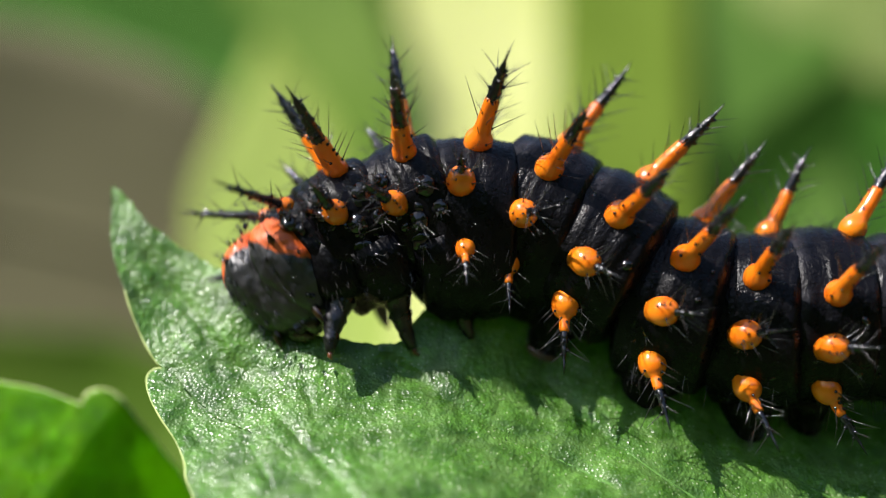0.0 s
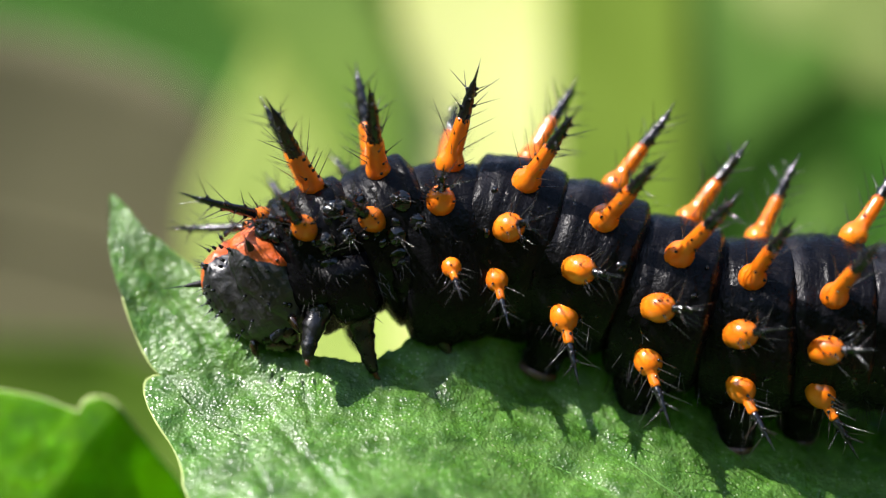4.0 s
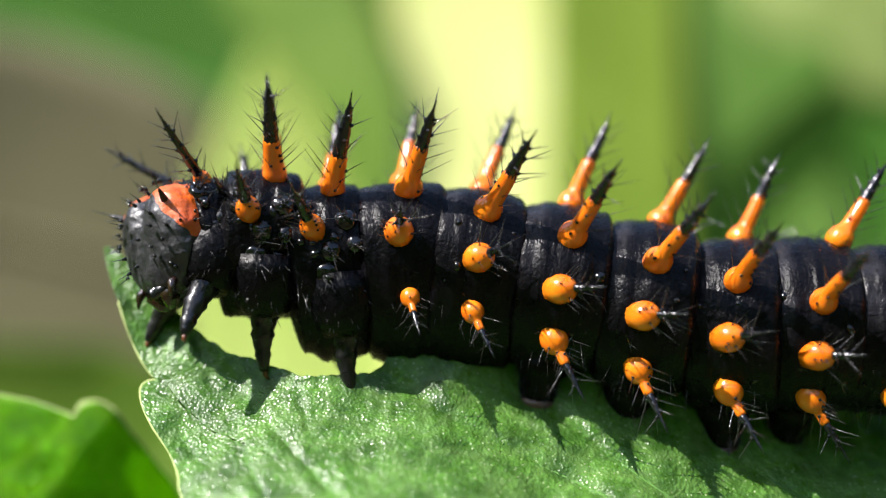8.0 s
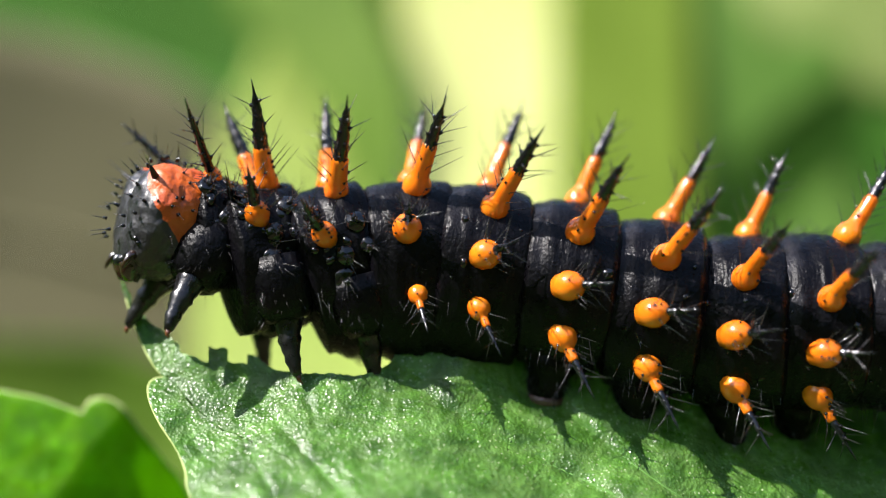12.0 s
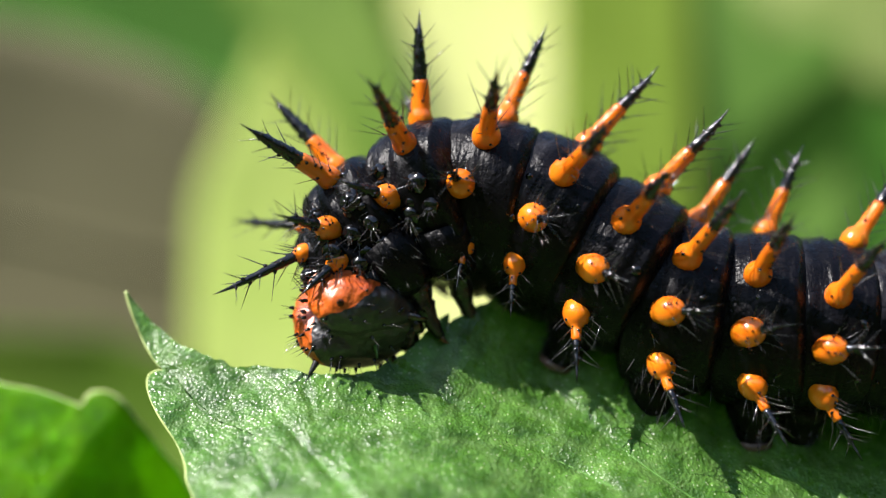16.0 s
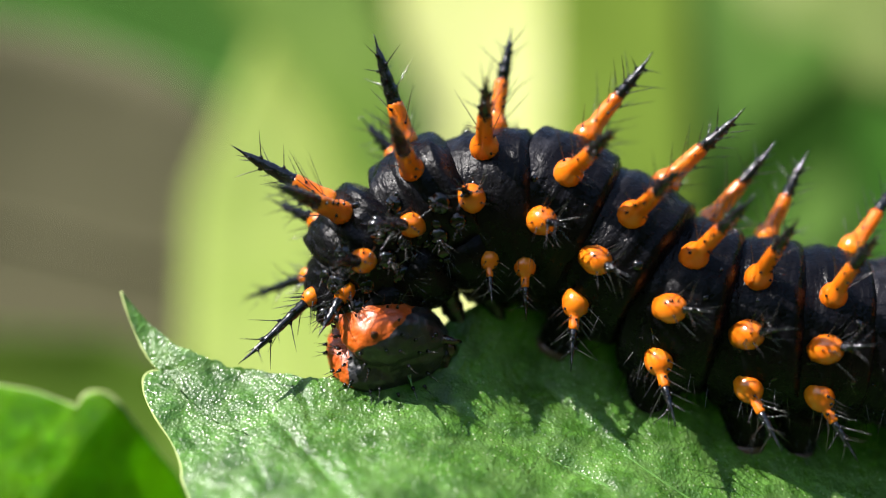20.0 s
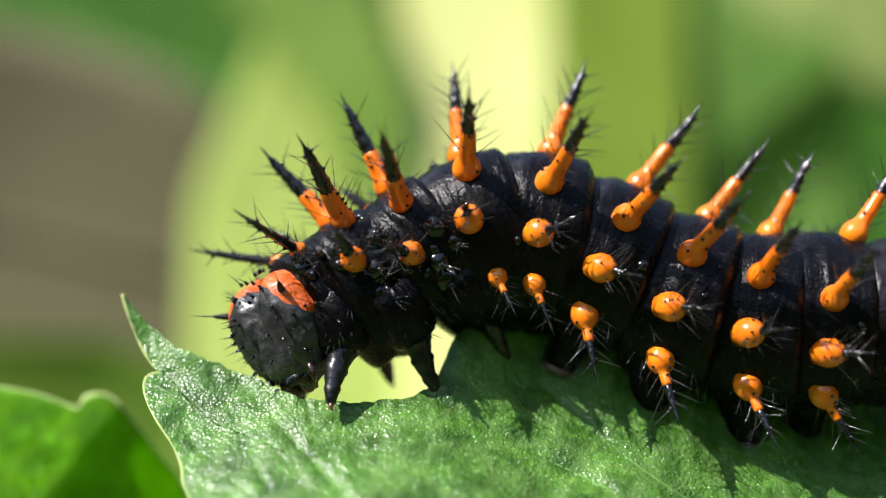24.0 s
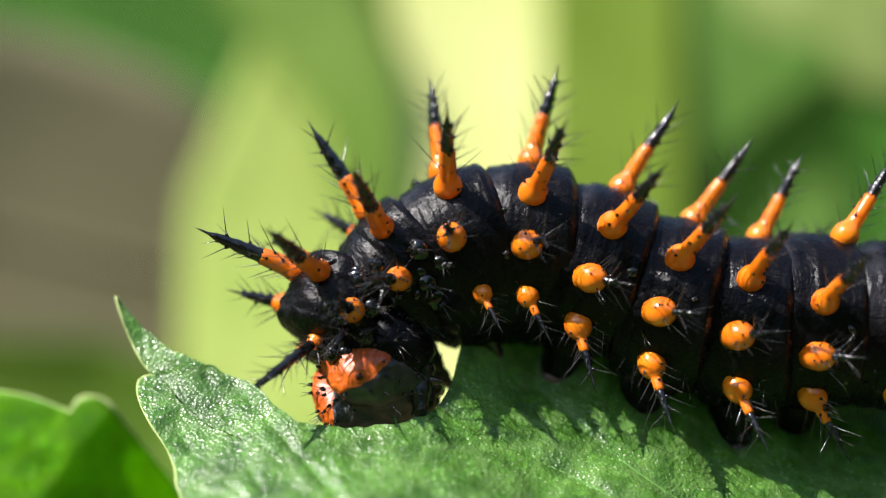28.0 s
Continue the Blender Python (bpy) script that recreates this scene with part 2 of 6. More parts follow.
def depth_point(u, w, y):
    """A point y mm behind the focus plane on the line of sight through (u, w) of that plane."""
    s = (39.6 + y) / 39.6
    return (u * s, y, w * s)


def blade(name, mat, spine, widths, y, lean, label, category="leaf", group="blurred leaves behind"):
    """A curved, thin blade of grass or leaf: a middle line in the focus plane's mm, half widths, and a depth."""
    n, m = 28, 6
    y, lean = y * 1.7, lean * 1.7
    pts = np.array(spine, float)
    t = np.linspace(0, 1, len(pts))
    rows = []
    for i in range(n + 1):
        s = i / n
        u, w = np.interp(s, t, pts[:, 0]), np.interp(s, t, pts[:, 1])
        k = np.interp(s, t, widths)
        s0, s1 = max(s - 0.02, 0), min(s + 0.02, 1)
        d = Vector((np.interp(s1, t, pts[:, 0]) - np.interp(s0, t, pts[:, 0]), np.interp(s1, t, pts[:, 1]) - np.interp(s0, t, pts[:, 1]))).normalized()
        row = []
        for j in range(-m, m + 1):
            f = j / m
            row.append((u + d.y * k * f, w - d.x * k * f, y + lean * 14 * max(w, -12.0) + 2.2 * k * 0.35 * (1 - f * f)))
        rows.append(row)
    verts = [depth_point(*p) for r in rows for p in r] + [depth_point(p[0], p[1], p[2] + 0.7) for r in rows for p in r]
    c = 2 * m + 1
    q = (n + 1) * c
    faces = []
    for i in range(n):
        for j in range(c - 1):
            a = i * c + j
            faces += [(a, a + 1, a + c + 1, a + c), (q + a, q + a + c, q + a + c + 1, q + a + 1)]
        faces += [(i * c, i * c + c, q + i * c + c, q + i * c), (i * c + c - 1, q + i * c + c - 1, q + i * c + 2 * c - 1, i * c + 2 * c - 1)]
    top = new(name)
    mesh_object("blade" if category == "leaf" else "shaft", verts, faces, mat, top)
    v, f = tube([depth_point(r[m][0], r[m][1], r[m][2] - 0.2) for r in rows], [0.06 * max(widths) * (39.6 + y) / 39.6 * 0.6] * (n + 1), 8)
    mesh_object("midrib" if category == "leaf" else "ridge", v, f, mat, top)
    return tagged(top, label, category, group)


def background_leaves():
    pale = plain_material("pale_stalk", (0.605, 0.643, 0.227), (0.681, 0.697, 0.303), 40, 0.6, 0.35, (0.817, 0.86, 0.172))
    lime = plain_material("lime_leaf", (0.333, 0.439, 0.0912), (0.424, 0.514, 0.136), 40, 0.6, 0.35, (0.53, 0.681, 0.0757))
    deep = plain_material("deep_green_leaf", (0.0475, 0.152, 0.0171), (0.0855, 0.21, 0.0285), 40, 0.6, 0.3, (0.143, 0.475, 0.019))
    olive = plain_material("olive_leaf", (0.136, 0.213, 0.0221), (0.183, 0.266, 0.0354), 40, 0.6, 0.35, (0.266, 0.413, 0.0221))
    moss = plain_material("moss_green_leaf", (0.106, 0.197, 0.0227), (0.151, 0.249, 0.0341), 40, 0.6, 0.35, (0.265, 0.454, 0.0378))
    fresh = plain_material("fresh_green_leaf", (0.0827, 0.177, 0.0266), (0.124, 0.23, 0.0443), 40, 0.6, 0.35, (0.177, 0.413, 0.0266))
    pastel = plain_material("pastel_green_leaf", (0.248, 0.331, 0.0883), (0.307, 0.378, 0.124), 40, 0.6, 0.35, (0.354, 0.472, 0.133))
    # shade on this leaf is put into its colour as a darker green
    dark = plain_material("shade_toned_leaf", (0.0227, 0.0719, 0.00757), (0.0416, 0.106, 0.0121), 40, 0.7, 0.15, (0.0757, 0.227, 0.0227))
    dry = plain_material("dry_brown_leaf", (0.115, 0.106, 0.058), (0.137, 0.127, 0.072), 12, 0.8)
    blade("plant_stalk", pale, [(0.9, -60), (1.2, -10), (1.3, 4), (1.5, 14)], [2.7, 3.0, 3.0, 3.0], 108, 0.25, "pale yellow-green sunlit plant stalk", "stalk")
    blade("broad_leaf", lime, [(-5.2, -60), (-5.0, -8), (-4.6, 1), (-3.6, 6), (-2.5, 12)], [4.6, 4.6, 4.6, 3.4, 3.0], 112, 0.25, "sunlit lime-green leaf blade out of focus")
    blade("broad_leaf", deep, [(-28, 15), (-16, 11), (-8, 8), (-3.8, 6.2)], [8.0, 7.0, 4.2, 1.4], 185, 0.3, "broad deep green leaf hanging across")
    blade("broad_leaf", moss, [(-9, 16), (-5.5, 9.5), (-3.0, 5.5), (-2.2, 1)], [2.6, 2.3, 1.8, 0.8], 106, 0.2, "mid-green leaf blade out of focus")
    blade("dry_leaf", dry, [(-34, 3), (-16, 0.5), (-11.5, -0.6), (-9.2, -1.0)], [7.5, 7.3, 7.0, 6.0], 140, 0.25, "broad grey-brown dry leaf out of focus")
    blade("broad_leaf", olive, [(6.6, -60), (6.3, -5), (6.2, 14)], [2.6, 2.6, 2.4], 104, 0.25, "olive-green leaf blade out of focus")
    blade("broad_leaf", fresh, [(11.5, -60), (11.2, -5), (11.0, 6), (9.6, 16)], [3.4, 3.6, 3.4, 2.5], 112, 0.2, "mid-green leaf blade out of focus")
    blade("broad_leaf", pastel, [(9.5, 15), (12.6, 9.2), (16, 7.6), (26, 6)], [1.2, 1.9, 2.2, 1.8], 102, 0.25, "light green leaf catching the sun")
    blade("broad_leaf", dark, [(14.5, 5.6), (13.6, 4.3), (11.6, 2.6), (9.8, -1)], [1.0, 1.5, 1.5, 0.8], 106, 0.0, "dark green leaf out of focus, shade put into its colour")
    blade("broad_leaf", deep, [(18, 6), (16.2, 1), (15.7, -8), (16, -40)], [2.0, 2.5, 2.4, 2.4], 116, 0.2, "bluish green leaf blade out of focus")
    blade("broad_leaf", moss, [(-18, -4.8), (-12.5, -5.2), (-9.0, -7.0), (-6, -14)], [1.5, 1.8, 1.9, 1.5], 90, 0.1, "moss-green leaf low behind, out of focus")


# ---- the eaten leaf ----
def leaf_depth(u, w):
    """How far behind the focus plane the leaf lies at (u, w): a steep, slightly wavy sheet."""
    low = max(0.0, -4.7 - w)
    front = min(1.0, max(0.0, (4.0 - u) / 4.0))
    return -1.1 * front * front * (3 - 2 * front) + 0.42 * (w + 4.6) - (0.52 - 0.10 * (0.5 + 0.5 * math.tanh((u - 5.5) * 0.45))) * low * low / (low + 0.6) + 0.14 * max(0.0, u - 2) + 0.06 * max(0.0, u - 5) ** 2 / (max(0.0, u - 5) + 2.0) + 0.25 * math.sin(u * 0.55 + 0.8) + 0.10 * math.sin(u * 1.3 - w * 0.9) - 0.012 * max(0.0, -u - 9) ** 2


def leaf_vein(u, w):
    """Relief in mm: grooves along the midrib and the side veins."""
    v = 0.0
    for u0, w0, u1, w1, d, k in LEAF_VEINS:
        dx, dw = u1 - u0, w1 - w0
        s = min(1.0, max(0.0, ((u - u0) * dx + (w - w0) * dw) / (dx * dx + dw * dw)))
        r = math.hypot(u - u0 - s * dx, w - w0 - s * dw + 0.25 * math.sin(s * 3.1))
        v += d * math.exp(-(r / k) ** 2)
    return v


LEAF_VEINS = ((-10.9, -0.8, -2.4, -10.5, 0.16, 0.22), (-2.2, -4.4, 6.0, -9.0, 0.16, 0.2), (-9.0, -3.2, -6.5, -8.8, 0.10, 0.16), (-5.2, -5.5, -2.8, -10.5, 0.10, 0.16),
              (3.5, -5.2, 9.0, -9.5, 0.12, 0.2), (8.5, -6.0, 14.0, -9.5, 0.12, 0.2), (-11.3, -1.9, -9.0, -7.6, 0.08, 0.12), (0.4, -6.2, 0.8, -11, 0.08, 0.15))


def leaf_point(u, w, lift=0.0):
    quilt = 0.10 * noise.noise((u * 0.9, w * 0.9, 3.0)) + 0.045 * noise.noise((u * 2.3, w * 2.3, 5.0))
    return depth_point(u, w, leaf_depth(u, w) + leaf_vein(u, w) + quilt + lift)


def smooth_line(points, n):
    """n + 1 points along a smooth line through the control points (Catmull-Rom)."""
    p = [Vector(q) for q in points]
    p = [p[0] * 2 - p[1]] + p + [p[-1] * 2 - p[-2]]
    dense = []
    for i in range(1, len(p) - 2):
        for k in range(24):
            t = k / 24
            a, b, c, d = p[i - 1], p[i], p[i + 1], p[i + 2]
            dense.append(0.5 * (2 * b + (c - a) * t + (2 * a - 5 * b + 4 * c - d) * t * t + (3 * b - a - 3 * c + d) * t ** 3))
    dense.append(p[-2])
    run = [0.0]
    for a, b in zip(dense, dense[1:]):
        run.append(run[-1] + (b - a).length)
    return [Vector((np.interp(run[-1] * i / n, run, [q.x for q in dense]), np.interp(run[-1] * i / n, run, [q.y for q in dense]))) for i in range(n + 1)]


# rims of the feeding bay at successive times: seconds, then (u, w) of the rim
RIMS = [
    (0, [(-12.24, 0.02), (-12.12, 1.82), (-10.49, 0.22), (-7.94, -1.37), (-5.59, -3.20), (-3.55, -3.69), (-1.92, -3.81), (-1.26, -3.00), (-0.29, -2.35), (1.55, -2.12), (1.75, -2.12)]),
    (3, [(-12.24, 0.02), (-12.12, 1.82), (-10.59, 0.49), (-9.16, -0.80), (-7.53, -2.37), (-6.51, -3.39), (-5.28, -3.90), (-2.84, -4.20), (-2.02, -3.73), (-1.20, -3.20), (-0.29, -2.39), (1.55, -2.12), (1.75, -2.12)]),
    (6.2, [(-12.24, 0.02), (-12.08, 1.73), (-11.04, 0.18), (-8.71, -2.41), (-6.51, -3.79), (-4.30, -4.39), (-2.94, -4.30), (-2.22, -4.06), (-1.92, -3.57), (-1.53, -3.08), (-0.29, -2.39), (1.55, -2.12), (1.75, -2.12)]),
    (8, [(-12.24, 0.02), (-11.91, 0.02), (-11.10, -0.69), (-8.85, -2.94), (-7.83, -3.65), (-6.61, -4.06), (-4.98, -4.57), (-2.94, -4.47), (-2.22, -4.26), (-1.92, -3.65), (-1.53, -3.08), (-0.29, -2.39), (1.55, -2.12), (1.75, -2.12)]),
    (11, [(-12.24, -0.39), (-12.02, -0.51), (-11.00, -2.14), (-9.16, -3.45), (-7.32, -3.86), (-6.20, -4.47), (-3.96, -4.63), (-2.73, -4.51), (-2.18, -4.26), (-1.90, -3.69), (-1.51, -3.10), (-0.29, -2.39), (1.55, -2.12), (1.75, -2.12)]),
    (14.5, [(-12.24, -1.88), (-11.71, -1.98), (-10.53, -3.43), (-8.49, -4.43), (-6.41, -4.63), (-4.43, -4.88), (-2.73, -4.71), (-2.12, -4.30), (-1.86, -3.75), (-1.49, -3.12), (-0.29, -2.39), (1.55, -2.12), (1.75, -2.12)]),
    (20, [(-12.24, -1.88), (-11.71, -1.88), (-10.18, -3.55), (-7.94, -4.47), (-5.79, -4.88), (-3.75, -5.02), (-1.92, -4.71), (-1.00, -4.10), (-0.33, -3.39), (0.33, -2.79), (1.04, -2.39), (1.75, -2.12)]),
    (23.8, [(-12.24, -1.88), (-11.71, -1.88), (-10.18, -3.55), (-7.94, -4.51), (-6.51, -5.08), (-5.39, -5.59), (-3.35, -5.77), (-1.31, -5.57), (-0.49, -5.12), (-0.04, -4.26), (0.37, -3.35), (1.10, -2.51), (1.75, -2.12)]),
    (26, [(-12.24, -1.88), (-11.71, -1.88), (-10.18, -3.55), (-7.94, -4.51), (-6.51, -5.18), (-5.39, -5.85), (-3.75, -6.12), (-2.53, -6.14), (-1.41, -5.96), (-0.39, -5.45), (0.20, -4.63), (0.61, -3.41), (1.18, -2.49), (1.75, -2.14)]),
    (28, [(-12.24, -1.88), (-11.71, -1.88), (-10.18, -3.49), (-7.94, -4.53), (-6.51, -5.24), (-6.00, -5.81), (-4.98, -6.43), (-3.35, -6.59), (-1.71, -6.47), (-0.29, -6.06), (0.33, -5.18), (0.63, -4.06), (0.94, -3.04), (1.35, -2.39), (1.75, -2.18)])]
LEFT_RIM = [(-11.71, -1.88), (-11.26, -3.24), (-10.57, -4.51), (-10.20, -4.69), (-10.65, -4.79), (-10.91, -5.08), (-10.77, -5.90), (-9.91, -7.32), (-9.55, -8.14), (-9.51, -8.71), (-9.26, -9.36), (-8.04, -12.63), (-5.39, -16.71)]
LAST_RIM = [(-11.71, -1.88), (-10.18, -3.49), (-7.94, -4.53), (-6.51, -5.24), (-6.00, -5.81), (-4.98, -6.43), (-3.35, -6.59), (-1.71, -6.47), (-0.29, -6.06), (0.33, -5.18), (0.63, -4.06), (0.94, -3.04), (1.35, -2.39), (1.80, -2.18), (2.47, -2.08), (3.59, -2.26), (5.43, -3.24), (7.47, -4.26), (10.53, -5.08), (16.65, -5.79), (32.97, -7.32)]


def gnawed(u, w):
    """The rim with the small notches that the jaws leave."""
    return w + 0.09 * noise.noise((u * 2.1, 1.5, 0)) + 0.06 * noise.noise((u * 5.3, 4.5, 0))


def eaten_leaf():
    leaf = new("leaf")
    leaf.location = (18 * MM, 0, -9 * MM)
    tagged(leaf, "glossy green leaf with toothed edge, eaten along its upper rim", "leaf")
    base = Vector((18, 0, -9))

    def add(name, verts, faces, mats, slots=None, label=""):
        return mesh_object(name, [tuple(Vector(v) - base) for v in verts], faces, mats, leaf, label, slots=slots)

    ns, nv = 300, 120
    top = smooth_line(LAST_RIM, ns)
    top = [Vector((p.x, gnawed(p.x, p.y) if 8 < i < ns * 0.7 else p.y)) for i, p in enumerate(top)]
    left = smooth_line(LEFT_RIM, nv)
    bottom = smooth_line([left[-1], (-2, -19), (12, -22), (26, -20), top[-1] + Vector((0, -4))], ns)
    right = [top[-1] + (bottom[-1] - top[-1]) * (j / nv) for j in range(nv + 1)]
    grid = []
    for j in range(nv + 1):
        v = (j / nv) ** 1.25
        jj = v * nv
        a = int(min(jj, nv - 1))
        lf, rt = left[a] + (left[a + 1] - left[a]) * (jj - a), right[a] + (right[a + 1] - right[a]) * (jj - a)
        for i in range(ns + 1):
            s = i / ns
            p = top[i] * (1 - v) + bottom[i] * v + lf * (1 - s) + rt * s - (top[0] * (1 - s) * (1 - v) + top[-1] * s * (1 - v) + bottom[0] * (1 - s) * v + bottom[-1] * s * v)
            grid.append((p.x, p.y))
    c = ns + 1
    front = [leaf_point(u, w) for u, w in grid]
    back = [leaf_point(u, w, 0.22) for u, w in grid]
    q = len(grid)
    faces = []
    for j in range(nv):
        for i in range(ns):
            a = j * c + i
            faces += [(a, a + c, a + c + 1, a + 1), (q + a, q + a + 1, q + a + c + 1, q + a + c)]
    loop = list(range(c)) + [j * c + ns for j in range(1, nv + 1)] + [nv * c + i for i in range(ns - 1, -1, -1)] + [j * c for j in range(nv - 1, 0, -1)]
    k0, nl = 2 * q, len(loop)
    back = back + [front[i] for i in loop] + [back[i] for i in loop]
    for i in range(nl):
        j = (i + 1) % nl
        faces.append((k0 + i, k0 + j, k0 + nl + j, k0 + nl + i))
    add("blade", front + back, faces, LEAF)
    # pale, slightly swollen margin
    v, f = tube([leaf_point(p.x, p.y, 0.1) for p in left], [0.055 + 0.018 * math.sin(i * 0.5) for i in range(nv + 1)], 8)
    add("margin", v, f, LEAF_RIM, label="pale swollen leaf margin")
    v, f = tube([leaf_point(u, w, 1.3) for u, w in ((8, -10.5), (16, -15), (30, -18), (42, -20))], [0.3, 0.5, 0.8, 1.0], 10)
    add("midrib", v, f, LEAF_RIM, label="pale midrib on the underside")
    for u0, w0, u1, w1, _, k in LEAF_VEINS:
        line = []
        for i in range(41):
            s = i / 40
            u, w = u0 + (u1 - u0) * s, w0 + (w1 - w0) * s - 0.25 * math.sin(s * 3.1)
            if w < np.interp(u, [p.x for p in top], [p.y for p in top]) - 0.15:
                line.append(leaf_point(u, w, 0.05))
        if len(line) > 4:
            v, f = tube(line, [0.02 + 0.24 * k * (i + 4) / (len(line) + 4) for i in range(len(line))], 7)
            add("vein", v, f, VEIN)
    # the bites: cells between one rim and the next, taken one by one
    bites = []
    us = np.linspace(RIMS[0][1][0][0], RIMS[0][1][-1][0], 241)
    rims = []
    for t, line in RIMS:
        fine = smooth_line(line, 300)
        rims.append((t, np.array([gnawed(u, w) for u, w in zip(us, np.interp(us, [p.x for p in fine], [p.y for p in fine]))])))
    rims[-1] = (RIMS[-1][0], np.interp(us, [p.x for p in top], [p.y for p in top], left=-99))
    lw = np.array([p.y for p in left])
    lu = np.array([p.x for p in left])
    keep = lw > -5.0
    order = np.argsort(lu[keep])
    tip = [(-12.24, 0.02), (-12.12, -0.69), (-11.91, -1.45), (-11.75, -1.84)]
    floor_w = np.interp(us, [p[0] for p in tip] + list(lu[keep][order]), [p[1] for p in tip] + list(lw[keep][order]), right=-99)
    last = np.full(len(us), 1e9)
    for t, line in rims:
        line[:] = np.minimum(line, last)
        last = line
    span = 6
    for k in range(len(rims) - 1):
        t0, hi = rims[k]
        t1, lo = rims[k + 1]
        for a in range(0, len(us) - 1, span):
            b = min(a + span, len(us) - 1)
            top_w = np.maximum(hi[a:b + 1], floor_w[a:b + 1])
            low_w = np.maximum(lo[a:b + 1], floor_w[a:b + 1])
            high = float((top_w - low_w).max())
            thin = 0.004 if k == len(rims) - 2 else 0.06
            if high < thin:
                lo[a:b + 1] = hi[a:b + 1]
                continue
            rows = max(1, round(high / 0.55))
            for r in range(rows):
                n = b - a + 1
                vf, vb = [], []
                m = 3
                for e in range(m + 1):
                    g = (r + e / m) / rows
                    for i in range(n):
                        w = top_w[i] * (1 - g) + low_w[i] * g
                        vf.append(leaf_point(us[a + i], w))
                        vb.append(leaf_point(us[a + i], w, 0.22))
                mid = (Vector(vf[len(vf) // 2]) + Vector(vb[len(vb) // 2])) / 2
                fs = []
                qn = len(vf)
                for e in range(m):
                    for i in range(n - 1):
                        x = e * n + i
                        fs += [(x, x + n, x + n + 1, x + 1), (qn + x, qn + x + 1, qn + x + n + 1, qn + x + n)]
                vs = vf + vb
                loop = list(range(n)) + [e * n + n - 1 for e in range(1, m + 1)] + [m * n + i for i in range(n - 2, -1, -1)] + [e * n for e in range(m - 1, 0, -1)]
                k0, nl = len(vs), len(loop)
                vs = vs + [vf[i] for i in loop] + [vb[i] for i in loop]
                for i in range(nl):
                    j = (i + 1) % nl
                    fs.append((k0 + i, k0 + j, k0 + nl + j, k0 + nl + i))
                ob = mesh_object("leaf_morsel", [tuple(Vector(p) - base) for p in vs], fs, LEAF, leaf)
                along = a / len(us) if k % 2 == 0 else 1 - a / len(us)
                when = t0 + (t1 - t0) * (0.08 + 0.86 * (r + along) / rows)
                bites.append((when, ob, mid))
    return leaf, base, bites


def low_leaf():
    """The bright leaf at the lower side, lit through by the sun."""
    rim = smooth_line([(-24, -4.4), (-19, -4.7), (-16.0, -5.29), (-14.78, -5.53), (-13.55, -5.98), (-13.2, -6.10), (-13.12, -5.73), (-12.73, -5.53), (-12.22, -5.57), (-11.71, -6.0), (-11.1, -6.82), (-10.28, -7.84), (-9.6, -8.7), (-8.6, -11), (-8.4, -15)], 120)
    low = smooth_line([(-25, -7), (-22, -14), (-15, -18), (-9, -17)], 120)
    n = 40
    verts = []
    for lift in (0.0, 0.22):
        for j in range(n + 1):
            for i in range(121):
                p = rim[i].lerp(low[i], j / n)
                groove = -0.15 * math.exp(-((p.x + 11.8 + 0.35 * (p.y + 6)) / 0.35) ** 2)
                fold = max(0.0, 0.78 * (p.x + 12.3) - 0.62 * (p.y + 7.0) + 0.45)
                verts.append(depth_point(p.x, p.y, 3.4 + 0.95 * fold * fold / (fold + 0.5) + 0.25 * (p.y + 6) + 0.12 * noise.noise((p.x * 0.8, p.y * 0.8, 9)) - groove + lift))
    c, q = 121, 121 * (n + 1)
    faces = []
    for j in range(n):
        for i in range(120):
            a = j * c + i
            faces += [(a, a + c, a + c + 1, a + 1), (q + a, q + a + 1, q + a + c + 1, q + a + c)]
    for i in range(120):
        faces.append((i, i + 1, q + i + 1, q + i))
        a = n * c + i
        faces.append((a + 1, a, q + a, q + a + 1))
    top = new("leaf")
    tagged(top, "bright lime-green lobed leaf with sun shining through", "leaf")
    mesh_object("blade", verts, faces, BRIGHT_LEAF, top)
    v, f = tube([depth_point(p.x, p.y, 3.5 + 0.25 * (p.y + 6) + 0.95 * fold * fold / (fold + 0.5)) for p in rim for fold in [max(0.0, 0.78 * (p.x + 12.3) - 0.62 * (p.y + 7.0) + 0.45)]], [0.06 + 0.07 * math.exp(-((p.x + 13) / 0.4) ** 2) for p in rim], 6)
    mesh_object("margin", v, f, LEAF_RIM, top, "pale leaf margin")


# ---- the caterpillar ----
BODY = {  # radius, length
    "T1": (2.0, 1.7), "T2": (2.15, 2.4), "T3": (2.35, 2.5), "A1": (2.55, 2.9), "A2": (2.65, 2.9), "A3": (2.85, 2.9),
    "A4": (3.05, 2.9), "A5": (3.05, 2.9), "A6": (2.95, 2.9), "A7": (2.8, 2.8), "A8": (2.55, 2.6), "A9": (1.9, 2.4)}


FULL = {"A1": -0.15, "A2": 0.12, "A3": 0.15, "A4": 0.15, "A5": 0.15, "A6": 0.26, "A7": 0.25, "A8": 0.2, "A9": 0.15}   # extra girth towards the far upper side
BELLY = {"T2": 0.48, "T3": 0.56, "A1": 0.58, "A2": 0.4, "A3": 0.1}   # how far the belly hangs
BULGE = {"T2": 0.10, "T3": 0.16, "A1": 0.20, "A2": 0.1}   # swell of the near lower flank


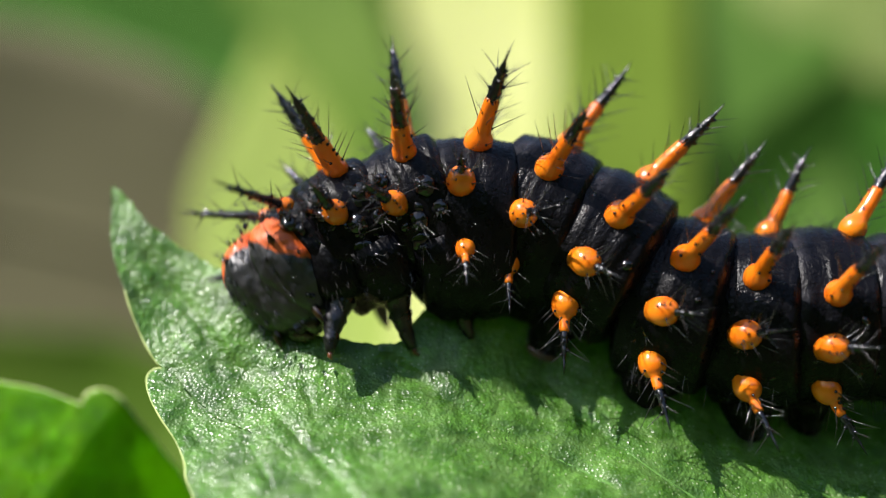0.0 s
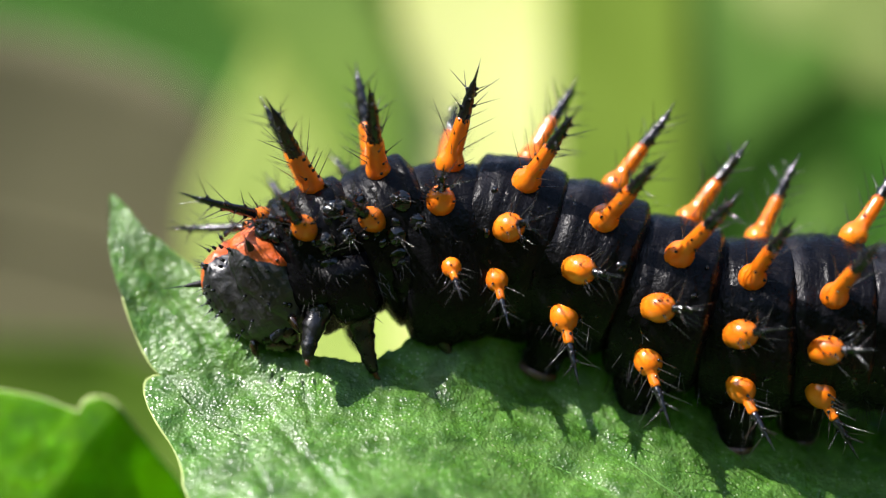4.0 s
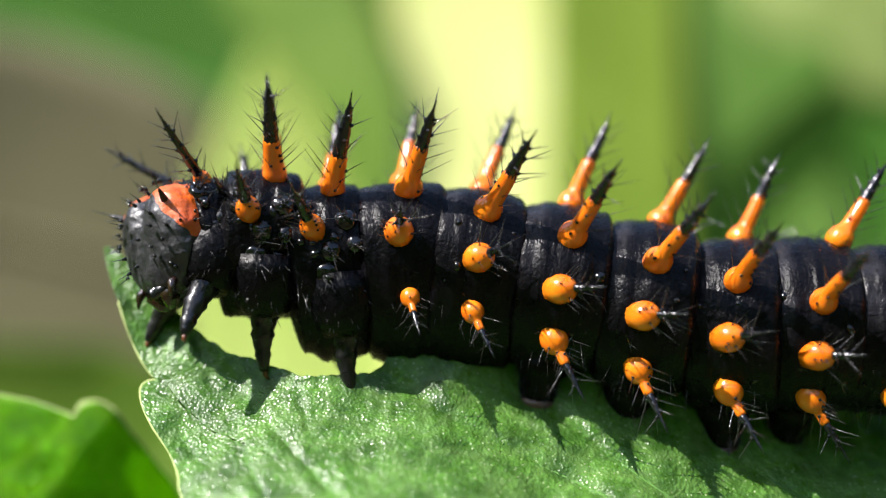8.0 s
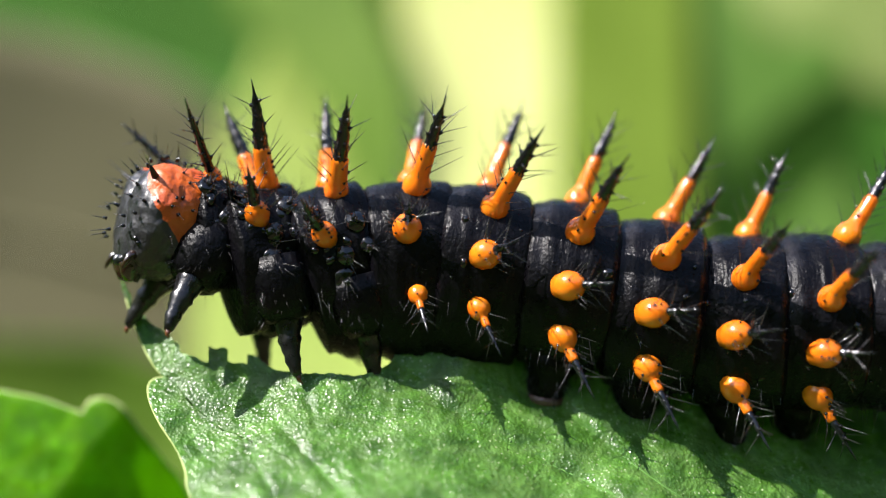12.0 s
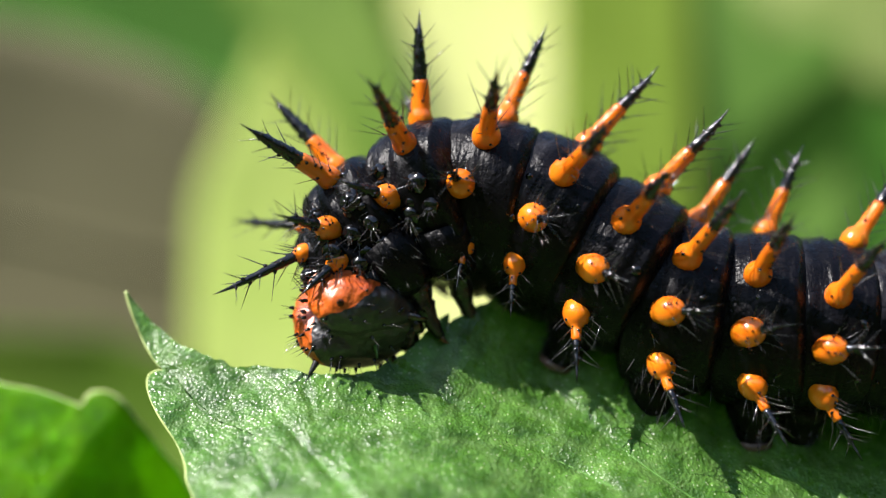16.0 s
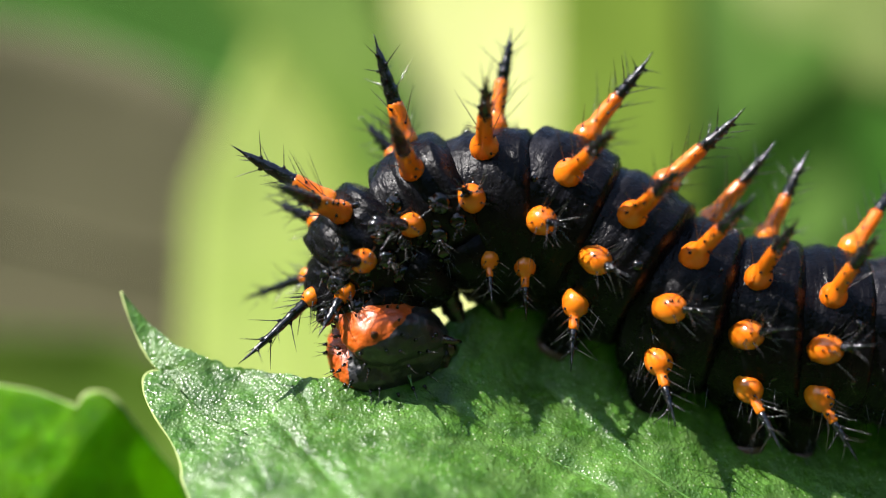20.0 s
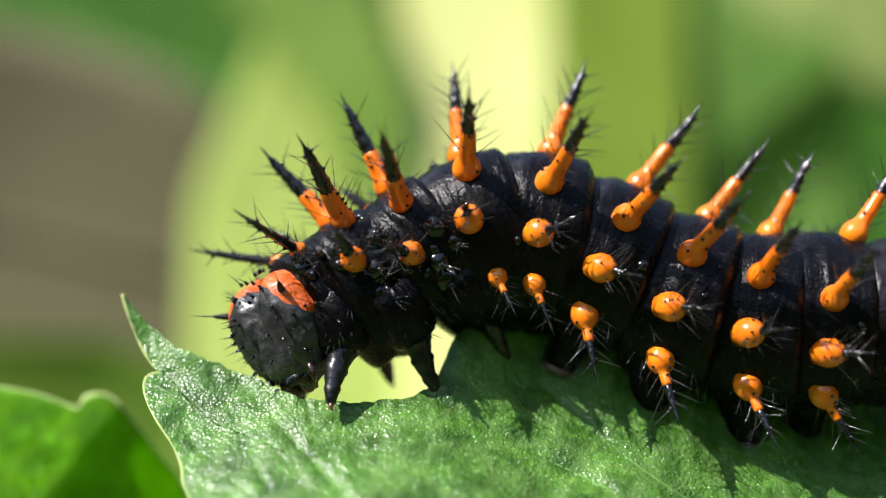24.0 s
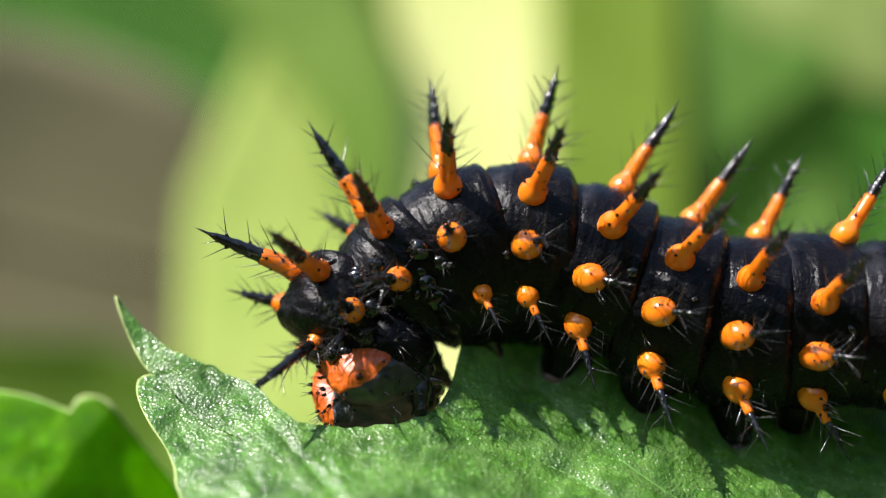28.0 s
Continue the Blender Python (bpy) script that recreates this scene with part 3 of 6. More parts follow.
def body_segment(name, key):
    """A barrel of folded skin, its ends tucked under its neighbours."""
    radius, length = BODY[key]
    nx, na = 44, 56
    half = length * 0.74
    verts = []
    full = FULL.get(key, 0.0)
    cy, cz = full * 0.94, -full * 0.34
    radius += full
    seed = sum(ord(ch) for ch in key)
    for i in range(nx + 1):
        x = -half + 2 * half * i / nx
        f = abs(x) / (length / 2)
        r = radius * (1 - 0.07 * min(f, 1) ** 2.2) if f <= 1 else radius * (0.93 - 0.75 * ((f - 1) / 0.48) ** 1.6)
        r *= 1 + 0.006 * math.cos(2 * math.pi * 4 * x / length + 0.5) * (f < 1.05)
        for j in range(na):
            a = 2 * math.pi * j / na
            y, z = math.sin(a), math.cos(a)
            bump = 1 + (0.055 if key[0] == "T" else 0.024) * noise.noise((x * 1.9 + seed, y * 2.6, z * 2.6)) + 0.016 * noise.noise((x * 9, y * 5 + seed, z * 5)) + 0.006 * noise.noise((x * 16, y * 9 + seed, z * 9))
            flat = 1 + BELLY.get(key, 0.0) * max(0.0, -z)
            bump *= 1 + BULGE.get(key, 0.0) * math.exp(-((a - 3.75) / 0.65) ** 2)
            verts.append((x, cy * r / radius + y * r * bump, cz * r / radius + z * r * bump * flat))
    faces = []
    for i in range(nx):
        for j in range(na):
            a, b = i * na + j, i * na + (j + 1) % na
            faces.append((a, a + na, b + na, b))
    faces += [tuple(range(na)), tuple(range(nx * na, nx * na + na))[::-1]]
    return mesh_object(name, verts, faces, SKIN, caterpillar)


def tubercle_mesh(kind):
    """The orange foot of a spine, along z from its base."""
    length, ball, neck = kind
    n = 14
    zs = [-0.35] + [length * (i / n) for i in range(n + 1)]
    rs = [ball * 0.8]
    for z in zs[1:]:
        h = z / length
        swell = math.sqrt(max(0.0, 1 - ((z - ball * 0.25) / (ball * 1.15)) ** 2)) if z < ball * 1.35 else 0
        rs.append(max(ball * swell, neck * (1.25 - 0.3 * h)))
    rs[-1] = neck * 0.8
    pts = [(0.05 * math.sin(z * 1.2), 0, z) for z in zs]
    v, f = tube(pts, rs, 14)
    return v, f


def shaft_line(start, length, z):
    return Vector((0.05 * math.sin(z * 1.2) + 0.03 * (z - start) ** 2, 0, z))


def shaft_mesh(start, length, neck):
    """The black upper spine: a stout rod that ends in one long bristle."""
    n = 12
    span = length - start
    zs = [start - 0.12 + (span + 0.12) * i / n for i in range(n + 1)]
    rs = [neck * (0.88 - 0.50 * (i / n) ** 1.4) * (1 + 0.08 * math.cos(i * 2.1)) for i in range(n + 1)]
    rs[-1] = neck * 0.26
    zs += [length + 0.12, length + 0.35, length + 0.6]
    rs += [0.05, 0.03, 0.008]
    return tube([shaft_line(start, length, z) for z in zs], rs, 10)


def shaft_hairs(start, length, neck, hairs, seed, reach=1.0):
    """Stiff bristles on small feet all round the shaft."""
    rnd = random.Random(seed)
    span = length - start
    pieces = []
    for i in range(hairs):
        h = (i + 0.5) / hairs * 0.95
        z = start + span * h
        a = i * 2.4 + rnd.random() * 0.8
        way = Vector((math.cos(a), math.sin(a), 0.4 + 0.7 * rnd.random()))
        at = shaft_line(start, length, z) + Vector((math.cos(a), math.sin(a), 0)) * neck * (0.86 - 0.50 * h ** 1.4) * 0.85
        pieces.append((*tube([at, at + way.normalized() * 0.12], [0.08, 0.05], 5), 0))
        pieces.append((*hair(at + way.normalized() * 0.05, way, reach * (0.7 + 0.7 * rnd.random()) * (1 - 0.35 * h), 0.022, 0.1 * (rnd.random() - 0.5)), 1))
    return pieces


def foot_hairs(length, ball, neck, count, seed, reach=0.6):
    """Black dots with single bristles on the orange foot."""
    rnd = random.Random(seed + 99)
    pieces = []
    for i in range(count):
        z = ball * 0.5 + (length - ball * 0.6) * (i + 0.5) / count
        a = i * 2.4 + rnd.random() * 1.6
        swell = math.sqrt(max(0.0, 1 - ((z - ball * 0.25) / (ball * 1.15)) ** 2)) if z < ball * 1.35 else 0
        r = max(ball * swell, neck * (1.25 - 0.3 * z / length))
        out = Vector((math.cos(a), math.sin(a), 0.35)).normalized()
        at = Vector((math.cos(a) * r, math.sin(a) * r, z))
        pieces.append((*tube([at - out * 0.06, at + out * 0.035], [0.07, 0.045] if length > 1 else [0.05, 0.035], 6), 0))
        pieces.append((*hair(at, out + Vector((0, 0, 0.7)), reach * (0.6 + 0.7 * rnd.random()), 0.019), 1))
    return pieces


SPINES = {  # length of the orange foot, its ball, its neck, whole length, bristles
    "dorsal": (2.0, 0.52, 0.27, 3.35, 10), "front": (1.5, 0.44, 0.31, 3.3, 10), "lateral": (0.72, 0.52, 0.18, 1.35, 6), "low": (1.15, 0.50, 0.18, 2.05, 6),
    "collar": (0.45, 0.34, 0.215, 3.0, 13), "small": (0.6, 0.44, 0.26, 1.75, 9)}
# dorsal spines: near then far; place along and round the segment, way round and backward lean, size
DORSAL = {"T1": ((-0.3, 28, 40, -41, 0.98),) * 2, "T2": ((0.36, 18, 23, -6, 1.0),) * 2, "T3": ((0.38, 24, 29, 15, 1.02),) * 2,
          "A1": ((0.21, 27, 33, 15, 1.0),) * 2, "A2": ((0.08, 30, 28, 16, 1.0),) * 2, "A3": ((0.12, 31, 25, 17, 1.0),) * 2, "A4": ((0.17, 34, 26, 24, 0.98),) * 2,
          "A5": ((0.18, 33, 30, 23, 0.93),) * 2, "A6": ((0.1, 35, 22, 14, 0.9), (1.1, 24, 42, 31, 0.92)),
          "A7": ((0.1, 34, 22, 22, 0.9), (0.6, 18, 40, 34, 0.9)), "A8": ((0.1, 34, 22, 34, 0.82), (0.4, 18, 38, 40, 0.82)), "A9": ((0.1, 34, 22, 42, 0.65), (0.3, 18, 38, 45, 0.65))}
SPINE_MESHES = {}


def spine(kind, variant, parent, at, way, size=1.0, turn=0.0):
    """A whole spine on its segment: orange tubercle, black shaft, and the bristles on the tubercle."""
    length, ball, neck, whole, hairs = SPINES[kind]
    m = Matrix.Translation(Vector(at) * MM) @ towards(way) @ pose(0, 0, 0, 0, 0, turn) @ Matrix.Scale(size, 4)
    if (kind, variant) not in SPINE_MESHES:
        v, f = tubercle_mesh((length, ball, neck))
        a = mesh_object("tubercle", v, f, ORANGE, parent, "glossy orange tubercle")
        v, f = shaft_mesh(length, whole, neck)
        b = mesh_object("spine", v, f, HORN, parent, "glossy black spine tip")
        v, f, s = joined(shaft_hairs(length, whole, neck, hairs, variant * 7 + len(kind)) + foot_hairs(length, ball, neck, 11, variant, 1.25 if length > 1.2 else 0.8))
        c = tagged(mesh_object("bristles", v, f, [HORN, BRISTLE], parent, "stiff black bristles on dark dots", slots=s), kind="stuff")
        SPINE_MESHES[kind, variant] = (a.data, b.data, c.data)
        for ob in (a, b, c):
            ob.matrix_basis = m
        return
    for nm, me, lb in zip(("tubercle", "spine", "bristles"), SPINE_MESHES[kind, variant], ("glossy orange tubercle", "glossy black spine tip", "stiff black bristles on dark dots")):
        ob = share(nm, me, parent, m, lb)
        if nm == "bristles":
            tagged(ob, kind="stuff")


def around(radius, az, x, side):
    a = radians(az)
    return Vector((x, -side * radius * math.sin(a), radius * math.cos(a)))


def direction(az, lean, side):
    """Outward at the angle az from the back's middle, leaning towards the tail."""
    a, b = radians(az), radians(lean)
    return Vector((math.sin(b), -side * math.sin(a) * math.cos(b), math.cos(a) * math.cos(b)))


def true_leg(parent, at, way, side, key):
    """A thoracic leg: stout black hip, ringed tapering shin, brown claw."""
    d = Vector(way).normalized()
    fwd = Vector((-1, 0, 0))
    a = Vector(at)
    v, f = tube([a - d * 0.9, a - d * 0.2, a + d * 0.3, a + d * 0.7, a + d * 1.05, a + d * 1.22, a + d * 1.28], [1.4, 1.38, 1.28, 1.1, 0.9, 0.72, 0.46], 20)
    v = [tuple(Vector(p) + Vector(p).normalized() * 0.09 * noise.noise((p[0] * 2.3 + side, p[1] * 2.3, p[2] * 2.3))) for p in v]
    rnd = random.Random(int(a.x * 100) + side)
    mesh_object("hip", v, f, SKIN, parent, "black leg base")
    pieces = []
    for i in range(60):
        s = rnd.uniform(-0.3, 1.15)
        out = Vector((rnd.uniform(-1, 1), rnd.uniform(-1, 1), rnd.uniform(-0.2, 0.2))).normalized()
        r = float(np.interp(s, [-0.3, 0.3, 1.2], [1.28, 1.14, 0.62]))
        pieces.append((*hair(a + d * s + out * r * 0.9, out + d * 0.9, rnd.uniform(0.35, 0.65), 0.015), 0))
    v, f, s = joined(pieces)
    tagged(mesh_object("hip_hair", v, f, BRISTLE, parent, slots=s), kind="stuff")
    p, r = [], []
    for i in range(13):
        h = i / 12
        p.append(d * (-0.1 + 2.15 * h) + fwd * (0.14 * math.sin(h * 2.4) - 0.12 * h))
        r.append((0.54 - 0.37 * h) * (1.12 if i % 4 == 1 else 0.92 if i % 4 == 0 else 1.0))
    v, f = tube(p, r, 14)
    e = p[-1]
    v, f, s = joined([(v, f, 0), (*tube([e - d * 0.06, e + d * 0.18 - fwd * 0.04, e + d * 0.32 - fwd * 0.16], [0.12, 0.08, 0.015], 9), 1)])
    leg = mesh_object("leg", v, f, [LEG_SHELL, CLAW], parent, "ringed glossy black leg with brown claw", slots=s)
    leg.location = (a + d * 1.12) * MM
    legs.append((leg, key))


def proleg(parent, radius, side):
    a = Vector((-0.25, -side * radius * 0.42, -radius * 0.72))
    d = Vector((-0.05, -side * 0.22, -1)).normalized()
    p = [a, a + d * 0.7, a + d * 1.1, a + d * 1.5, a + d * 1.8]
    v, f = tube(p, [1.05, 0.92, 0.74, 0.72, 0.70], 20)
    v, f, s = joined([(v, f, 0), (*tube([a + d * 1.72, a + d * 1.95, a + d * 2.05], [0.72, 0.76, 0.62], 20), 1)])
    mesh_object("proleg", v, f, [SKIN, SOLE], parent, "stout black proleg with pinkish brown sole", slots=s)
    rnd = random.Random(side + 5)
    pieces = []
    for i in range(26):
        an = rnd.random() * 6.28
        out = Vector((math.cos(an), math.sin(an), -0.3))
        pieces.append((*hair(a + d * (0.3 + 1.1 * rnd.random()) + out * 0.72, out + d * 0.5, 0.6, 0.015), 0))
    v, f, s = joined(pieces)
    tagged(mesh_object("proleg_hair", v, f, BRISTLE, parent, slots=s), kind="stuff")


WART_MESHES = []


def warts(parent, radius, length, seed, count, shine):
    """Small glossy black warts, one by one, some with bristles."""
    rnd = random.Random(seed)
    while len(WART_MESHES) < 5:
        r = 0.1
        z = Vector((0, 0, 1))
        pieces = [(*tube([z * -r, z * 0, z * r * 0.45, z * r * 0.8, z * r], [r * 1.15, r * 1.05, r * 0.85, r * 0.5, r * 0.12], 12), 0)]
        for h in range(len(WART_MESHES) % 4):
            way = z + Vector((rnd.uniform(-1, 1), rnd.uniform(-1, 1), rnd.uniform(-0.3, 0.5))) * 0.9
            pieces.append((*hair(z * r * 0.7, way, rnd.uniform(0.25, 0.5), 0.011), 1))
        v, f, s = joined(pieces)
        ob = mesh_object("wart", v, f, [WART, BRISTLE], parent, slots=s)
        ob.matrix_basis = Matrix.Translation((0, 0, radius * 0.96 * MM)) @ Matrix.Scale(1.2, 4)
        WART_MESHES.append(ob.data)
    for i in range(count):
        a = radians(rnd.uniform(22, 150) * rnd.choice((-1, 1, 1)))
        n = Vector((0, -math.sin(a), math.cos(a)))
        at = Vector((rnd.uniform(-0.42, 0.42) * length, 0, 0)) + n * (radius * 0.97)
        if n.z < 0:
            at.z *= 0.98
        m = Matrix.Translation(at * MM) @ towards(n) @ pose(0, 0, 0, 0, 0, rnd.uniform(0, 360)) @ Matrix.Diagonal((rnd.uniform(0.7, 1.5), rnd.uniform(0.7, 1.3), rnd.uniform(0.4, 0.8), 1)) @ Matrix.Scale(rnd.uniform(0.6, 2.2) ** 1.3 * shine, 4)
        share("wart", rnd.choice(WART_MESHES), parent, m)


BOSS_MESHES = []


def bosses(parent, radius, seed):
    """Larger glossy black bosses down the sides of a thorax segment, each with a few knobs and bristles."""
    rnd = random.Random(seed)
    while len(BOSS_MESHES) < 3:
        verts, faces = [], []
        for i in range(9):
            th = math.pi * 0.5 * i / 8
            for j in range(18):
                a = 2 * math.pi * j / 18
                r = 0.42 * (1 + 0.16 * noise.noise((math.cos(a) * 2 + len(BOSS_MESHES) * 5, math.sin(a) * 2, th * 2)))
                verts.append((r * math.cos(th) * math.cos(a), r * math.cos(th) * math.sin(a), 0.75 * r * math.sin(th) - 0.05))
        for i in range(8):
            for j in range(18):
                a, b = i * 18 + j, i * 18 + (j + 1) % 18
                faces.append((a, b, b + 18, a + 18))
        me = mesh_object("boss", verts, faces, WART, parent, "glossy black boss")
        BOSS_MESHES.append(me.data)
        me.matrix_basis = Matrix.Translation(around(radius * 0.97, 50, -0.45 + 0.45 * len(BOSS_MESHES), -1) * MM) @ towards(direction(50, 0, -1))
    pieces = []
    for az, x, size in ((46, -0.75, 0.8), (58, 0.62, 0.95), (84, -0.1, 0.9), (84, 0.75, 0.75), (108, -0.2, 1.1), (112, 0.6, 0.7)):
        az += rnd.uniform(-4, 4)
        at, out = around(radius * 0.98, az, x + rnd.uniform(-0.1, 0.1), 1), direction(az, 0, 1)
        share("boss", rnd.choice(BOSS_MESHES), parent, Matrix.Translation(at * MM) @ towards(out) @ pose(0, 0, 0, 0, 0, rnd.uniform(0, 360)) @ Matrix.Scale(size, 4), "glossy black boss")
        for h in range(7):
            way = (out + 0.8 * Vector((rnd.uniform(-1, 1), rnd.uniform(-1, 1), rnd.uniform(-1, 0.6)))).normalized()
            foot = at + (out * 0.18 + way * 0.14) * size
            pieces.append((*tube([foot - way * 0.06, foot + way * 0.05, foot + way * 0.1], [0.09, 0.07, 0.02], 7), 0))
            pieces.append((*hair(foot, way, rnd.uniform(0.35, 0.85), 0.02), 1))
    v, f, s = joined(pieces)
    tagged(mesh_object("boss_bristles", v, f, [WART, BRISTLE], parent, slots=s), kind="stuff")


def fringe(parent, radius, length, seed, count):
    """Fine hairs along the lower side."""
    rnd = random.Random(seed)
    pieces = []
    for i in range(count):
        a = radians(rnd.uniform(105, 172) * rnd.choice((-1, 1)))
        n = Vector((0, -math.sin(a), math.cos(a)))
        at = Vector((rnd.uniform(-0.5, 0.5) * length, 0, 0)) + n * radius * 0.97
        way = n + Vector((rnd.uniform(-0.5, 0.5), rnd.uniform(-0.3, 0.3), -0.5))
        pieces.append((*hair(at, way, rnd.uniform(0.5, 1.15), 0.014), 0))
    v, f, s = joined(pieces)
    tagged(mesh_object("fringe", v, f, [BRISTLE], parent, "fine dark hairs along the belly", slots=s), kind="stuff")


HEAD_SIZE = 1.17


def head_shell(parent_name="head"):
    """Two-lobed head: a broad, flattened face that narrows to the mouth, a blunt stub on each lobe."""
    nu, nv = 120, 84
    verts = []
    for i in range(nv + 1):
        th = math.pi * i / nv
        for j in range(nu):
            a = 2 * math.pi * j / nu
            x, y, z = math.sin(th) * math.cos(a), math.sin(th) * math.sin(a), math.cos(th)
            square = (abs(x) ** 2.7 + abs(y) ** 2.7 + abs(z) ** 2.7) ** (-1 / 2.7)
            lobes = 1 - 0.17 * math.exp(-(y / 0.17) ** 2) * max(0.0, z + 0.3) + 0.04 * max(0.0, z) * min(1.0, abs(y) * 2)
            taper = 1 - 0.36 * max(0.0, -z + 0.1) ** 1.3
            n = square * 0.95 + 0.03 * noise.noise((x * 4, y * 4, z * 4)) + 0.026 * noise.noise((x * 8, y * 8, z * 6)) + 0.014 * noise.noise((x * 19, y * 19, z * 15))
            if x < 0.1:
                n -= 0.045 * math.exp(-((abs(y) - 0.42 * max(0.0, 0.55 - z)) / 0.04) ** 2) * (z < 0.6)
            verts.append((x * (1.30 if x < 0 else 1.85) * lobes * (0.4 + 0.6 * taper) * n - 0.30 * max(0.0, -z), y * 1.80 * taper * n, z * 1.85 * lobes * n))
    faces = []
    for i in range(nv):
        for j in range(nu):
            a, b = i * nu + j, i * nu + (j + 1) % nu
            faces.append((a, a + nu, b + nu, b))
    ob = mesh_object(parent_name, [tuple(c * HEAD_SIZE for c in v) for v in verts], faces, HEAD, caterpillar, "glossy black head shell with orange fields")
    for side in (1, -1):
        base = Vector((-0.85, -side * 1.22, 1.22)) * HEAD_SIZE
        way = Vector((-0.62, -side * 0.62, 0.5)).normalized()
        v, f = tube([base - way * 0.35, base - way * 0.05, base + way * 0.22, base + way * 0.42, base + way * 0.52], [0.17, 0.13, 0.09, 0.06, 0.02], 12)
        mesh_object("head_stub", v, f, STUB, ob, "short blunt black stub")
        v, f = hair(base + way * 0.4, way, 0.9, 0.03)
        mesh_object("stub_bristle", v, f, BRISTLE, ob)
        # jaw, palp, antenna
        v, f = tube([(-0.75, -side * 0.45, -1.45), (-0.95, -side * 0.42, -1.8), (-0.85, -side * 0.25, -2.15), (-0.75, -side * 0.1, -2.3)], [0.34, 0.40, 0.26, 0.06], 12)
        mesh_object("jaw", [tuple(c * HEAD_SIZE * 0.83 for c in q) for q in v], f, JAW, ob, "amber brown jaw")
        v, f = tube([(-0.9, -side * 0.95, -1.25), (-1.2, -side * 1.1, -1.5), (-1.3, -side * 1.12, -1.7), (-1.38, -side * 1.15, -1.95)], [0.2, 0.17, 0.11, 0.04], 10)
        mesh_object("antenna", [tuple(c * HEAD_SIZE * 0.83 for c in q) for q in v], f, JAW, ob, "stubby amber antenna")
        pieces = []
        for k in range(6):
            an = radians(-60 + 40 * k)
            p = Vector((-0.95 - 0.24 * math.cos(an), -side * (1.32 - 0.05 * k % 2), -0.75 + 0.26 * math.sin(an)))
            n = Vector((-0.6, -side * 0.9, -0.1)).normalized()
            pieces.append((*tube([p - n * 0.12, p + n * 0.02, p + n * 0.08], [0.11, 0.1, 0.03], 9), 0))
        v, f, s = joined(pieces)
        mesh_object("eyelets", [tuple(c * HEAD_SIZE * 0.83 for c in q) for q in v], f, [HORN], ob, "cluster of tiny black eyelets", slots=s)
        v, f = tube([(-0.55, -side * 0.3, -1.7), (-0.6, -side * 0.35, -2.05), (-0.62, -side * 0.36, -2.3)], [0.22, 0.18, 0.08], 9)
        mesh_object("palp", [tuple(c * HEAD_SIZE * 0.83 for c in q) for q in v], f, LEG_SHELL, ob, "small dark palp")
    v, f = tube([(-1.05, -0.6, -1.52), (-1.2, -0.3, -1.6), (-1.25, 0, -1.62), (-1.2, 0.3, -1.6), (-1.05, 0.6, -1.52)], [0.16, 0.24, 0.22, 0.24, 0.16], 10)
    mesh_object("upper_lip", [tuple(c * HEAD_SIZE * 0.83 for c in q) for q in v], f, HORN, ob, "shiny black upper lip")
    rnd = random.Random(3)
    pieces = []
    for i in range(120):
        th, a = rnd.uniform(0.25, 2.6), rnd.uniform(0, 6.28)
        n = Vector((math.sin(th) * math.cos(a), math.sin(th) * math.sin(a), math.cos(th)))
        if n.x > 0.35 or n.z < -0.35:
            continue
        at = Vector((n.x * 1.66, n.y * 1.8, n.z * 2.05))
        pieces.append((*tube([at - n * 0.08, at + n * 0.05], [0.06, 0.035], 6), 0))
        pieces.append((*hair(at, n + Vector((rnd.uniform(-0.4, 0.4), 0, rnd.uniform(-0.5, 0.2))), rnd.uniform(0.25, 0.6), 0.015), 1))
    v, f, s = joined(pieces)
    tagged(mesh_object("head_bristles", [tuple(c * HEAD_SIZE for c in q) for q in v], f, [HORN, BRISTLE], ob, "short stiff head bristles", slots=s), kind="stuff")
    return ob


legs = []


